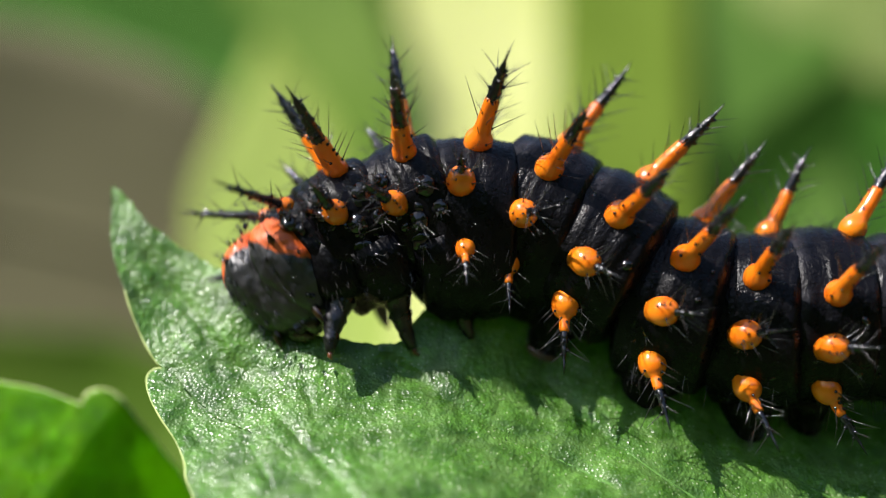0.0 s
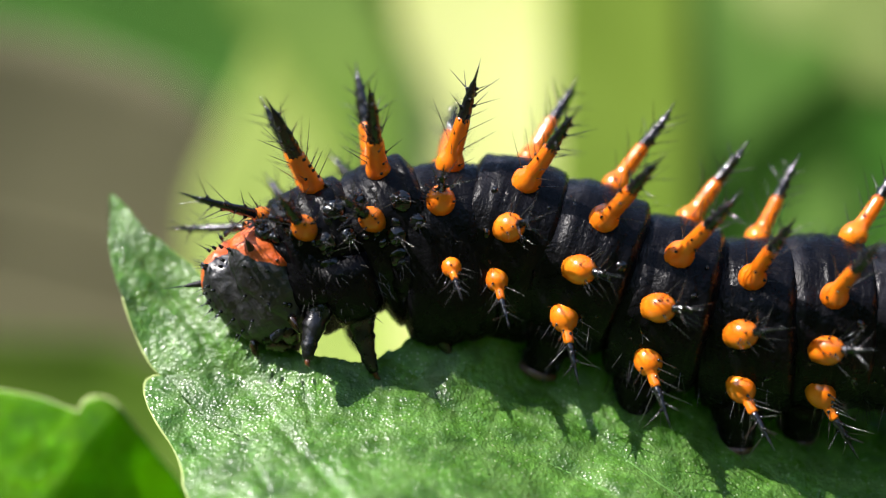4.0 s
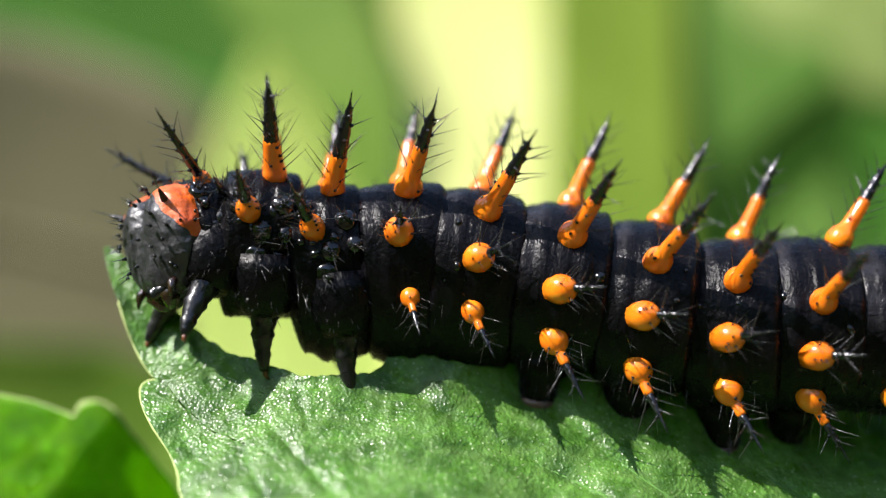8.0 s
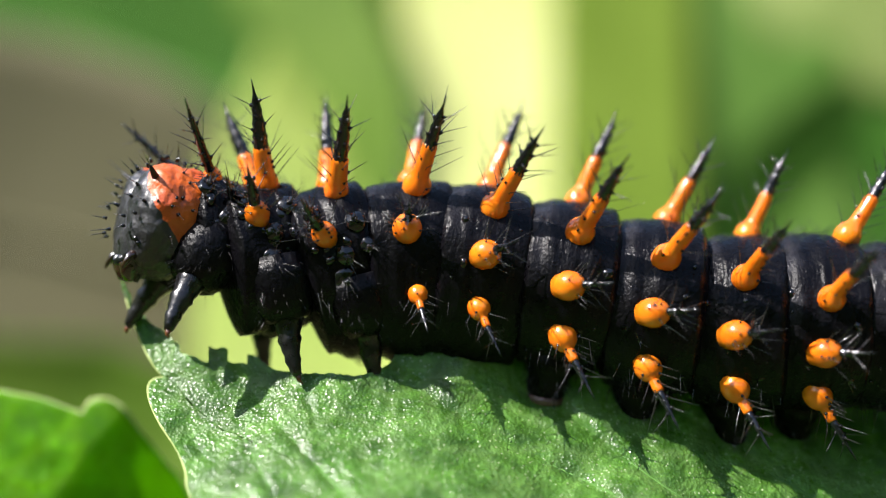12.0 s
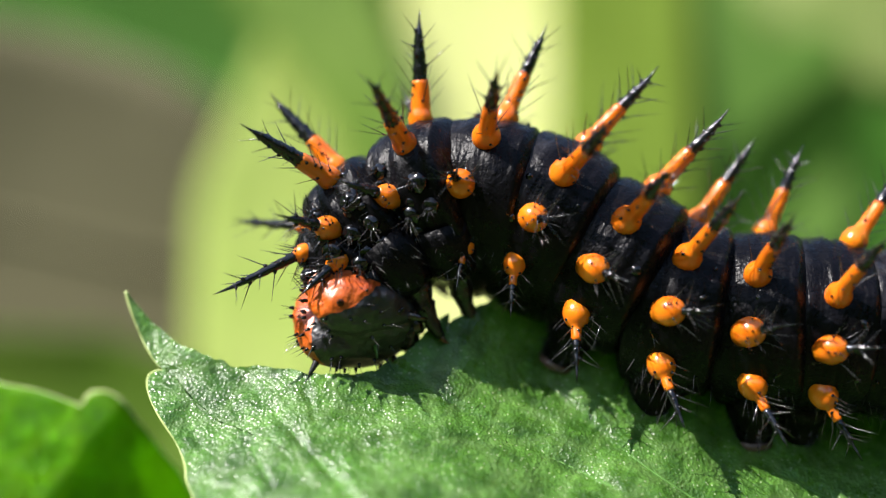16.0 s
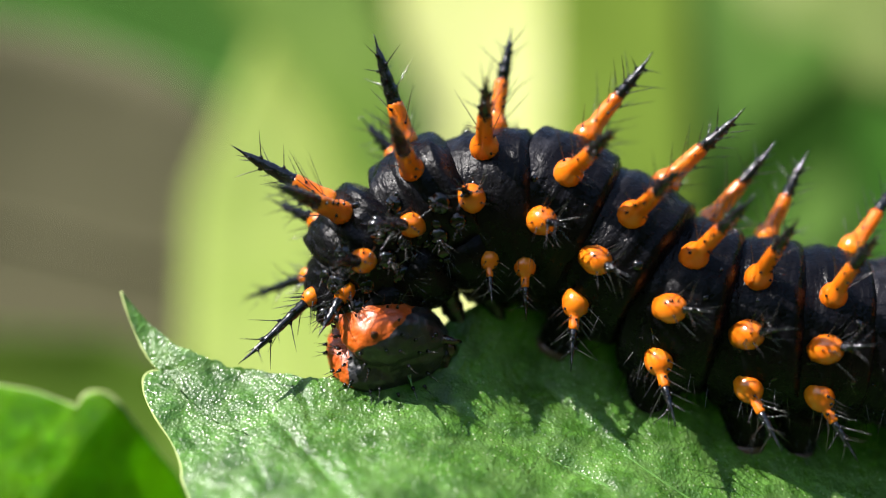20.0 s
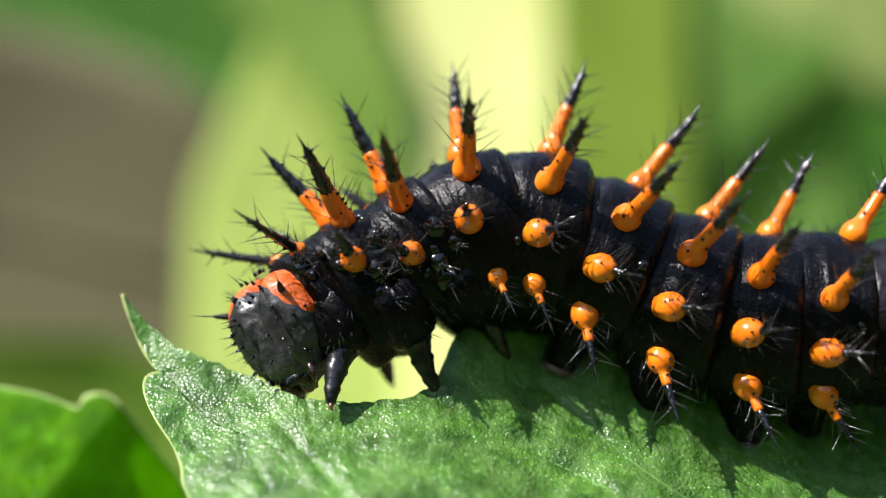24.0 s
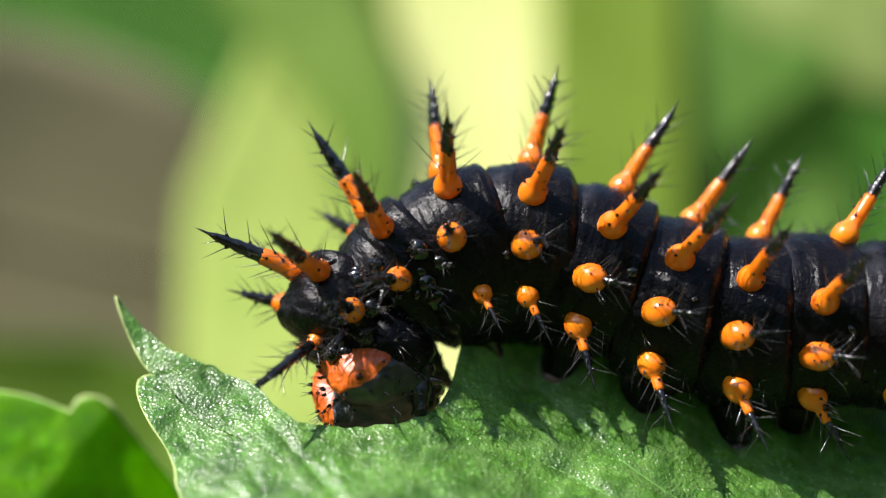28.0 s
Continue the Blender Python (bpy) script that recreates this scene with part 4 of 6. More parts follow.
def build_caterpillar():
    made = {"H": head_shell()}
    for k, key in enumerate(BODY):
        radius, length = BODY[key]
        seg = body_segment("thorax_segment" if key[0] == "T" else "abdomen_segment", key)
        made[key] = seg
        v = k % 3
        for side in (1, -1):
            x, az, way, back, size = DORSAL[key][0 if side > 0 else 1]
            full = FULL.get(key, 0.0)
            at = around(radius * 0.97, az, x, side) if side > 0 else around(radius + full - 0.1, az, x, side) + Vector((0, full * 0.94, -full * 0.34))
            kind = "collar" if key == "T1" else "front" if key in ("T2", "T3") else "dorsal"
            spine(kind, (v + (side < 0)) % 3, seg, at, direction(way, back, side), size, 50 * k + 90 * (side < 0))
            size = {"A8": 0.9, "A9": 0.7}.get(key, 1.0)
            if key == "T1":
                spine("small", (v + 1) % 3, seg, around(radius * 0.86, 64, 0.41, side), direction(62, -38, side), 0.9, 35)
                true_leg(seg, (-0.2, -side * radius * 0.5, -radius * 0.5), (-0.5, -side * 0.2, -0.8), side, key)
            else:
                lat = {"T2": -12, "T3": -14, "A1": 4, "A2": 30, "A3": 52, "A4": 52, "A5": 48, "A6": 46}.get(key, 46)
                spine("small" if key in ("T2", "T3") else "lateral", (v + 1) % 3, seg, around(radius * 0.97, {'T2': 64, 'T3': 66, 'A1': 69}.get(key, 71), {'T2': -0.5, 'T3': -0.5, 'A1': -0.3}.get(key, -0.15), side), direction(50 if key[0] == "A" else 40, lat, side), size, 35 * k)
                if key[0] == "T":
                    true_leg(seg, (0.2, -side * radius * 0.6, -radius * 0.74), (0.0, -side * 0.2, -0.97), side, key)
                else:
                    low = {"A1": 5, "A2": 25}.get(key, 30)
                    spine("low", (v + 2) % 3, seg, around(radius * (0.97 + (0.56 * BULGE.get(key, 0.0) if side > 0 else 0.0)), {'A1': 117, 'A2': 110, 'A6': 105}.get(key, 108), -0.1, side), direction(128, low, side), {"A1": 0.7, "A2": 0.8}.get(key, size), 20 * k)
                if key in ("A3", "A4", "A5", "A6"):
                    proleg(seg, radius, side)
        warts(seg, radius, length, k + 1, 40 if key[0] == "T" else 24, 0.8 if key[0] == "T" else 0.6)
        if key[0] == "T":
            bosses(seg, radius, k + 70)
        fringe(seg, radius, length, k + 40, 60 if key[0] == "T" else 46)
    return made


caterpillar = new("caterpillar")
caterpillar.location = (4 * MM, 0, -6 * MM)
tagged(caterpillar, "black caterpillar with orange tubercles and bristly spines, feeding on the leaf", "caterpillar")
ORIGIN = Vector((4, 0, -6))

ground_and_distance()
background_leaves()
leaf, LEAF_BASE, bites = eaten_leaf()
low_leaf()
segments = build_caterpillar()


# ---- what moves ----
def mm_pose(x, y, z, rx, ry, rz):
    """A pose in the caterpillar's own space, from world millimetres."""
    return pose((x - ORIGIN.x) * MM, (y - ORIGIN.y) * MM, (z - ORIGIN.z) * MM, rx, ry, rz)


def motions():
    head_rows = [   # seconds, place, tilt in the side view, turn towards the viewer
        (0, -5.80, -1.33, -1.40, -24, 58),
        (0.5, -6.83, -1.27, 1.25, 7, 36),
        (1, -6.88, -1.28, 0.01, -9, 48),
        (1.5, -6.05, -1.35, -1.33, -26, 58),
        (2, -4.93, -1.48, -2.24, -44, 58),
        (2.5, -7.09, -1.28, 0.88, -1, 41),
        (3, -7.43, -1.31, 0.39, -2, 42),
        (3.5, -6.46, -1.37, -1.21, -19, 58),
        (5.5, -7.08, -1.35, -1.65, -25, 58),
        (6, -8.91, -1.27, 1.92, 28, 30),
        (6.5, -8.45, -1.26, 0.66, 1, 40),
        (7, -9.55, -1.23, 2.37, 28, 30),
        (7.5, -9.48, -1.23, 1.66, 16, 30),
        (8, -9.47, -1.24, 0.12, -8, 46),
        (8.5, -8.59, -1.28, 0.11, -10, 49),
        (9, -9.50, -1.27, 1.21, 12, 33),
        (9.5, -9.16, -1.28, -0.21, -11, 50),
        (10, -9.32, -1.29, 1.06, 4, 38),
        (10.5, -10.05, -1.28, 1.14, 10, 34),
        (11, -9.77, -1.30, -0.53, -13, 53),
        (11.5, -9.11, -1.32, -1.55, -21, 58),
        (12, -10.24, -1.31, 0.83, 14, 31),
        (12.5, -10.11, -1.27, -0.01, -6, 45),
        (14.5, -6.23, -1.44, -3.10, -46, 58),
        (15, -4.86, -1.43, -3.16, -54, 58),
        (15.5, -3.91, -1.39, -3.27, -55, 58),
        (16, -3.25, -1.37, -2.68, -56, 58),
        (16.5, -2.46, -1.34, -2.29, -58, 58),
        (17, -3.65, -1.36, -3.16, -53, 58),
        (17.5, -3.03, -1.38, -2.91, -54, 58),
        (18, -2.33, -1.39, -2.87, -58, 58),
        (18.5, -3.80, -1.37, -2.82, -41, 58),
        (19, -2.97, -1.40, -3.23, -54, 58),
        (19.5, -2.50, -1.38, -3.42, -59, 58),
        (20, -1.93, -1.39, -3.71, -62, 58),
        (20.5, -4.03, -1.38, -2.67, -38, 58),
        (21, -3.65, -1.39, -3.30, -46, 58),
        (21.5, -2.70, -1.40, -3.62, -55, 58),
        (23.5, -2.38, -1.42, -4.08, -55, 58),
        (24, -5.55, -1.37, -3.08, -17, 57),
        (24.5, -4.93, -1.41, -3.82, -34, 58),
        (25, -3.64, -1.45, -4.35, -46, 58),
        (25.5, -3.81, -1.45, -4.15, -51, 58),
        (26, -6.38, -1.35, -2.91, -11, 50),
        (26.5, -5.81, -1.39, -3.69, -22, 58),
        (27, -4.56, -1.43, -4.40, -40, 58),
        (27.5, -2.58, -1.44, -4.80, -56, 58),
        (28, -2.26, -1.45, -4.94, -62, 58)]
    def nod(tilt):
        """How far the crown tips forward when the head is tucked under."""
        return 40.0 * min(1.0, max(0.0, (-10.0 - tilt) / 36.0))

    walk(segments["H"], [(t, mm_pose(x, y + 0.55, z, 0, tilt, 0) @ pose(0, 0, 0, -8, 0, turn) @ pose(0, 0, 0, 0, -nod(tilt), 0)) for t, x, y, z, tilt, turn in head_rows])
    leg_rows = {}
    leg_rows["T1"] = [
        (0, -4.85, -0.35, -0.29, -10.4, -34.4, 33.5),
        (0.5, -5.42, -0.32, 0.89, -13.8, -1.0, 39.2),
        (1, -5.44, -0.44, 0.59, -17.5, -19.3, 32.4),
        (1.5, -5.25, -0.33, -0.16, -13.6, -35.7, 32.0),
        (2, -4.38, -0.48, -1.29, -39.1, -42.7, 54.4),
        (2.5, -5.73, -0.33, 0.79, -7.4, -5.4, 35.1),
        (3, -6.16, -0.43, 0.80, -13.3, -10.7, 37.5),
        (3.5, -5.37, -0.46, -0.27, -11.8, -33.8, 26.5),
        (5.5, -6.13, -0.30, -0.39, -18.4, -37.1, 35.5),
        (6, -7.41, -0.30, 1.36, -2.0, 15.3, 38.2),
        (6.5, -7.32, -0.32, 1.00, -5.3, -11.3, 34.8),
        (7, -8.12, -0.25, 1.73, 0.7, 20.2, 45.3),
        (7.5, -8.29, -0.27, 1.11, -3.6, 2.5, 40.2),
        (8, -8.50, -0.25, 0.56, -7.5, -2.8, 36.1),
        (8.5, -7.62, -0.40, 0.53, -10.9, -19.3, 41.8),
        (9, -8.14, -0.32, 1.01, -4.7, -1.2, 36.9),
        (9.5, -7.94, -0.37, 0.35, -19.9, -16.9, 40.4),
        (10, -7.80, -0.48, 0.83, -12.7, -11.0, 49.3),
        (10.5, -8.43, -0.31, 0.66, -19.0, 4.9, 32.4),
        (11, -8.14, -0.38, 0.02, -24.2, -18.3, 36.8),
        (11.5, -7.85, -0.42, -0.40, -27.8, -34.5, 52.8),
        (12, -8.85, -0.34, 0.64, -1.1, 8.1, 39.2),
        (12.5, -8.43, -0.31, 0.08, -23.8, -10.6, 40.2),
        (14.5, -5.21, -0.36, -1.39, 31.7, -44.7, -22.1),
        (15, -4.13, -0.36, -1.40, 26.4, -55.1, -16.2),
        (15.5, -4.58, -0.31, -1.82, -12.5, -62.4, 46.8),
        (16, -3.50, -0.28, -0.53, 48.1, -47.2, -33.6),
        (16.5, -3.44, -0.24, -0.15, 53.3, -40.3, -18.5),
        (17, -3.57, -0.34, -0.66, 31.2, -56.1, -18.0),
        (17.5, -3.43, -0.51, -1.11, 9.3, -64.2, 3.8),
        (18, -3.18, -0.29, -0.88, 46.5, -67.8, -40.2),
        (18.5, -3.09, -0.31, -1.45, 14.0, -37.2, 10.5),
        (19, -3.46, -0.38, -1.76, -1.0, -73.1, 12.2),
        (19.5, -3.16, -0.25, -1.55, 67.0, -68.6, -54.0),
        (20, -3.06, -0.26, -1.62, 65.3, -66.3, -51.7),
        (20.5, -3.25, -0.38, -1.57, -28.7, -37.4, 55.8),
        (21, -3.21, -0.37, -1.82, -15.3, -47.2, 39.6),
        (21.5, -2.77, -0.37, -2.10, 12.7, -78.9, -33.4),
        (23.5, -2.96, -0.33, -2.29, -10.1, -80.8, -5.3),
        (24, -4.50, -0.47, -1.95, -13.7, -24.1, 35.9),
        (24.5, -4.26, -0.39, -2.39, -12.1, -41.0, 28.8),
        (25, -3.48, -0.45, -2.80, -34.4, -54.2, 48.7),
        (25.5, -3.50, -0.40, -2.76, -16.8, -46.8, 39.7),
        (26, -5.27, -0.49, -2.20, -6.7, -15.3, 27.2),
        (26.5, -4.92, -0.39, -2.30, -16.5, -37.9, 34.7),
        (27, -4.13, -0.48, -3.01, -54.7, -48.7, 62.4),
        (27.5, -3.56, -0.39, -3.41, -39.5, -60.2, 64.0),
        (28, -2.81, -0.45, -3.45, -47.2, -74.8, 64.1)]
    walk(segments["T1"], [(t, mm_pose(*q)) for t, *q in leg_rows["T1"]])
    leg_rows["T2"] = [
        (0, -3.57, -0.36, 0.54, 10.2, -28.0, 12.9),
        (0.5, -3.93, -0.57, 0.42, 4.4, -10.5, 11.9),
        (1, -4.15, -0.40, 0.68, 2.0, -14.9, 11.9),
        (1.5, -4.08, -0.60, 0.22, 9.3, -24.1, 8.5),
        (2, -3.69, -0.52, 0.27, 9.3, -38.8, 13.0),
        (2.5, -4.00, -0.32, 0.59, 4.3, -17.3, 10.7),
        (3, -4.61, -0.34, 0.54, 5.7, -9.9, 12.9),
        (3.5, -4.45, -0.46, 0.24, 9.6, -22.3, 9.8),
        (5.5, -4.77, -0.47, 0.08, -1.4, -20.8, 13.5),
        (6, -5.60, -0.26, 0.55, -21.6, 7.3, 4.6),
        (6.5, -5.68, -0.31, 0.60, 2.5, -0.8, 9.4),
        (7, -6.40, -0.25, 0.60, -19.8, 11.4, 5.4),
        (7.5, -6.58, -0.21, 0.46, -10.9, 5.7, 10.7),
        (8, -6.49, -0.27, 0.73, 11.2, 2.1, 10.4),
        (8.5, -6.06, -0.31, 0.65, 11.7, -7.9, 14.8),
        (9, -6.46, -0.24, 0.42, -6.6, 4.3, 10.1),
        (9.5, -6.45, -0.32, 0.19, -17.5, -3.5, 18.2),
        (10, -6.44, -0.29, 0.32, -0.2, -6.7, 19.1),
        (10.5, -6.78, -0.28, 0.29, -17.5, -0.2, 22.5),
        (11, -6.85, -0.39, 0.01, -17.2, -6.9, 24.1),
        (11.5, -6.77, -0.47, -0.02, -2.0, -14.0, 28.5),
        (12, -6.83, -0.25, 0.12, -2.4, -7.4, 26.0),
        (12.5, -6.72, -0.50, -0.16, -3.1, -12.3, 28.9),
        (14.5, -5.13, -0.31, -0.57, 8.4, -33.4, 13.5),
        (15, -4.17, -0.54, -0.56, 7.0, -38.3, 0.8),
        (15.5, -4.05, -0.39, -0.35, 13.4, -41.5, 2.9),
        (16, -3.02, -0.17, 0.71, 27.1, -37.7, -19.9),
        (16.5, -2.85, -0.16, 1.28, 44.0, -19.8, -31.5),
        (17, -3.15, -0.28, 0.24, 37.3, -43.7, -13.1),
        (17.5, -2.76, -0.47, 0.29, 26.7, -43.5, 15.2),
        (18, -2.58, -0.42, 0.34, 33.4, -44.6, -1.4),
        (18.5, -2.86, -0.51, -0.17, 24.1, -47.7, 13.6),
        (19, -2.84, -0.53, -0.12, 25.0, -51.4, 16.4),
        (19.5, -2.79, -0.52, -0.24, 35.8, -52.4, 2.7),
        (20, -2.67, -0.62, -0.13, 34.0, -54.3, -0.1),
        (20.5, -2.52, -0.53, -0.46, 18.0, -47.7, 19.8),
        (21, -2.81, -0.54, -0.62, 11.6, -43.6, 22.5),
        (21.5, -2.94, -0.46, -0.68, 21.7, -49.8, 17.4),
        (23.5, -3.22, -0.41, -1.18, 13.4, -47.3, 27.7),
        (24, -3.17, -0.59, -1.18, -0.7, -31.6, 28.2),
        (24.5, -3.47, -0.56, -1.41, 4.7, -35.8, 18.4),
        (25, -3.13, -0.39, -1.54, 3.7, -45.3, 23.5),
        (25.5, -3.09, -0.53, -1.72, 6.5, -48.0, 21.3),
        (26, -3.47, -0.44, -1.65, -3.7, -29.1, 18.1),
        (26.5, -3.70, -0.43, -1.81, 2.9, -31.8, 11.0),
        (27, -3.36, -0.49, -1.79, -3.7, -42.7, 23.5),
        (27.5, -3.42, -0.33, -2.28, -4.8, -50.7, 35.8),
        (28, -3.46, -0.49, -2.28, 0.5, -58.7, 42.6)]
    walk(segments["T2"], [(t, mm_pose(*q)) for t, *q in leg_rows["T2"]])
    leg_rows["T3"] = [
        (0, -1.11, -0.16, 1.29, 22.7, -22.9, -4.9),
        (0.5, -1.10, -0.19, 0.77, 3.0, -27.0, 2.2),
        (1, -1.51, -0.04, 0.79, 3.7, -22.2, 2.4),
        (1.5, -1.57, -0.18, 1.24, 22.2, -24.1, -1.0),
        (2, -1.42, -0.31, 1.20, 24.2, -27.2, -6.0),
        (2.5, -1.67, -0.07, 1.00, 19.2, -24.4, -4.5),
        (3, -1.97, -0.01, 0.77, 15.9, -22.6, 0.1),
        (3.5, -2.02, -0.09, 0.81, 17.7, -25.6, 1.0),
        (5.5, -2.46, -0.09, 0.67, 15.6, -25.0, 7.3),
        (6, -2.91, 0.06, 0.14, 2.6, -10.4, -3.4),
        (6.5, -3.01, -0.03, 0.34, 9.0, -11.0, -0.7),
        (7, -3.67, -0.02, 0.18, 7.3, 0.8, -9.2),
        (7.5, -3.94, 0.02, 0.12, 5.0, -2.1, -3.5),
        (8, -4.18, 0.05, -0.01, 4.8, -7.4, 9.1),
        (8.5, -3.76, 0.05, 0.12, 7.7, -12.6, 10.0),
        (9, -4.03, 0.08, -0.16, -3.1, -8.4, 13.0),
        (9.5, -4.13, 0.05, -0.23, -1.5, -9.2, 13.4),
        (10, -3.90, 0.00, 0.09, 9.4, -12.5, 8.1),
        (10.5, -4.22, 0.05, -0.27, -3.3, -9.1, 14.7),
        (11, -4.32, 0.06, -0.25, -3.1, -10.4, 15.4),
        (11.5, -4.09, 0.05, -0.02, 6.3, -13.7, 12.6),
        (12, -4.11, 0.01, -0.06, 9.2, -15.8, 12.6),
        (12.5, -4.22, -0.00, -0.19, 6.2, -13.8, 14.7),
        (14.5, -2.65, -0.24, 0.07, 0.7, -31.8, 10.3),
        (15, -1.78, -0.19, 0.95, 33.7, -25.2, -14.1),
        (15.5, -1.45, -0.05, 1.20, 31.8, -23.3, -20.5),
        (16, -0.69, -0.15, 1.95, 33.7, -14.4, -26.4),
        (16.5, -0.40, -0.17, 2.13, 34.9, -10.7, -29.8),
        (17, -0.89, -0.29, 1.57, 43.0, -18.7, -25.3),
        (17.5, -0.07, -0.25, 1.66, 43.5, -28.1, -19.1),
        (18, -0.13, -0.24, 1.71, 38.7, -26.3, -18.1),
        (18.5, -0.34, -0.22, 1.24, 39.2, -33.1, -15.9),
        (19, -0.31, -0.17, 1.24, 38.4, -32.9, -12.8),
        (19.5, -0.44, -0.42, 1.34, 40.7, -30.6, -13.3),
        (20, -0.48, -0.40, 1.34, 41.6, -30.2, -13.7),
        (20.5, -0.18, -0.29, 1.15, 44.1, -36.4, -17.5),
        (21, -0.45, -0.08, 0.92, 34.9, -38.6, -7.7),
        (21.5, -0.54, -0.08, 0.86, 36.8, -37.7, -9.8),
        (23.5, -0.68, -0.28, 0.41, 30.4, -42.9, -2.6),
        (24, -0.89, -0.14, -0.05, 24.4, -41.6, 3.1),
        (24.5, -1.12, -0.10, -0.23, 20.8, -42.8, 7.4),
        (25, -1.09, -0.07, -0.26, 21.7, -44.1, 6.5),
        (25.5, -0.80, -0.25, -0.23, 26.4, -49.3, 1.2),
        (26, -1.25, -0.01, -0.64, 18.2, -42.2, 6.6),
        (26.5, -1.41, 0.05, -0.63, 13.9, -41.0, 9.2),
        (27, -1.41, 0.06, -0.72, 11.5, -44.5, 14.3),
        (27.5, -1.24, -0.09, -0.48, 20.1, -49.3, 8.2),
        (28, -1.16, -0.16, -0.63, 30.5, -48.7, -1.5)]
    walk(segments["T3"], [(t, mm_pose(*q)) for t, *q in leg_rows["T3"]])
    walk(segments["A1"], [(t, mm_pose(*q)) for t, *q in [
        (0, 0.80, 0.03, 1.17, 5.4, 1.3, -2.5),
        (0.5, 0.70, 0.06, 1.02, 4.3, -1.6, -0.8),
        (1, 0.45, 0.08, 0.93, 1.7, 0.6, -0.3),
        (1.5, 0.46, 0.10, 0.91, 0.7, -1.1, 0.7),
        (2, 0.41, 0.15, 0.97, 4.1, -2.3, 1.0),
        (2.5, 0.22, 0.16, 0.85, 2.2, -3.4, 2.5),
        (3, 0.09, 0.18, 0.60, 2.4, -3.9, 3.5),
        (3.5, -0.03, 0.19, 0.69, 2.5, -4.5, 4.3),
        (5.5, -0.43, 0.29, -0.26, -14.4, -0.3, 9.6),
        (6, -0.78, 0.33, 0.09, 1.1, -6.5, 7.7),
        (6.5, -0.86, 0.34, 0.27, 5.6, -4.3, 7.2),
        (7, -1.22, 0.26, -0.07, 6.7, -5.7, 6.7),
        (7.5, -1.34, 0.26, 0.07, 8.2, -5.2, 6.5),
        (8, -1.43, 0.26, 0.02, 8.5, -5.0, 6.3),
        (8.5, -1.32, 0.29, 0.31, 9.9, -3.4, 6.5),
        (9, -1.37, 0.29, 0.12, 8.3, -3.8, 6.7),
        (9.5, -1.49, 0.29, 0.14, 9.6, -2.9, 6.6),
        (10, -1.44, 0.31, 0.15, 10.2, -3.0, 6.4),
        (10.5, -1.43, 0.28, 0.07, 9.7, -4.4, 6.5),
        (11, -1.53, 0.27, 0.16, 9.3, -3.0, 6.8),
        (11.5, -1.45, 0.27, 0.25, 11.3, -3.1, 6.3),
        (12, -1.43, 0.33, 0.00, 7.5, -4.5, 7.0),
        (12.5, -1.41, 0.30, 0.02, 7.6, -5.3, 6.6),
        (14.5, -0.21, 0.26, 0.87, 15.8, -6.3, -5.3),
        (15, 0.43, 0.22, 1.09, 23.7, -1.8, -8.7),
        (15.5, 0.76, 0.27, 1.46, 20.7, 1.2, -13.0),
        (16, 1.47, 0.18, 1.96, 24.0, 7.5, -17.9),
        (16.5, 1.69, 0.07, 2.04, 24.9, 11.7, -20.1),
        (17, 1.22, -0.02, 1.52, 27.3, 2.2, -17.9),
        (17.5, 1.72, -0.01, 1.74, 26.0, -3.9, -14.9),
        (18, 1.81, 0.07, 1.87, 26.9, 0.0, -17.2),
        (18.5, 1.67, 0.10, 1.60, 28.4, -7.1, -13.2),
        (19, 1.73, 0.21, 1.68, 28.7, -6.1, -13.6),
        (19.5, 1.78, 0.00, 1.59, 23.6, -7.5, -14.8),
        (20, 1.80, 0.04, 1.58, 25.2, -6.4, -14.8),
        (20.5, 1.73, -0.03, 1.46, 26.4, -10.0, -11.0),
        (21, 1.66, 0.15, 1.33, 23.8, -12.3, -9.6),
        (21.5, 1.60, 0.22, 1.33, 25.4, -12.4, -10.0),
        (23.5, 1.34, 0.04, 1.09, 21.8, -15.7, -6.0),
        (24, 1.18, 0.04, 0.77, 19.2, -20.9, -1.9),
        (24.5, 1.05, 0.08, 0.68, 19.2, -21.4, -2.1),
        (25, 1.04, 0.13, 0.57, 19.6, -20.8, -3.3),
        (25.5, 1.01, 0.03, 0.58, 19.1, -22.6, -0.7),
        (26, 0.77, 0.11, 0.17, 18.2, -23.8, -0.1),
        (26.5, 0.71, 0.24, 0.31, 16.5, -22.7, 0.6),
        (27, 0.80, 0.24, 0.39, 17.8, -22.3, -0.8),
        (27.5, 0.85, 0.18, 0.57, 19.8, -22.9, -1.7),
        (28, 0.80, -0.01, 0.28, 20.1, -23.0, -2.2)]])
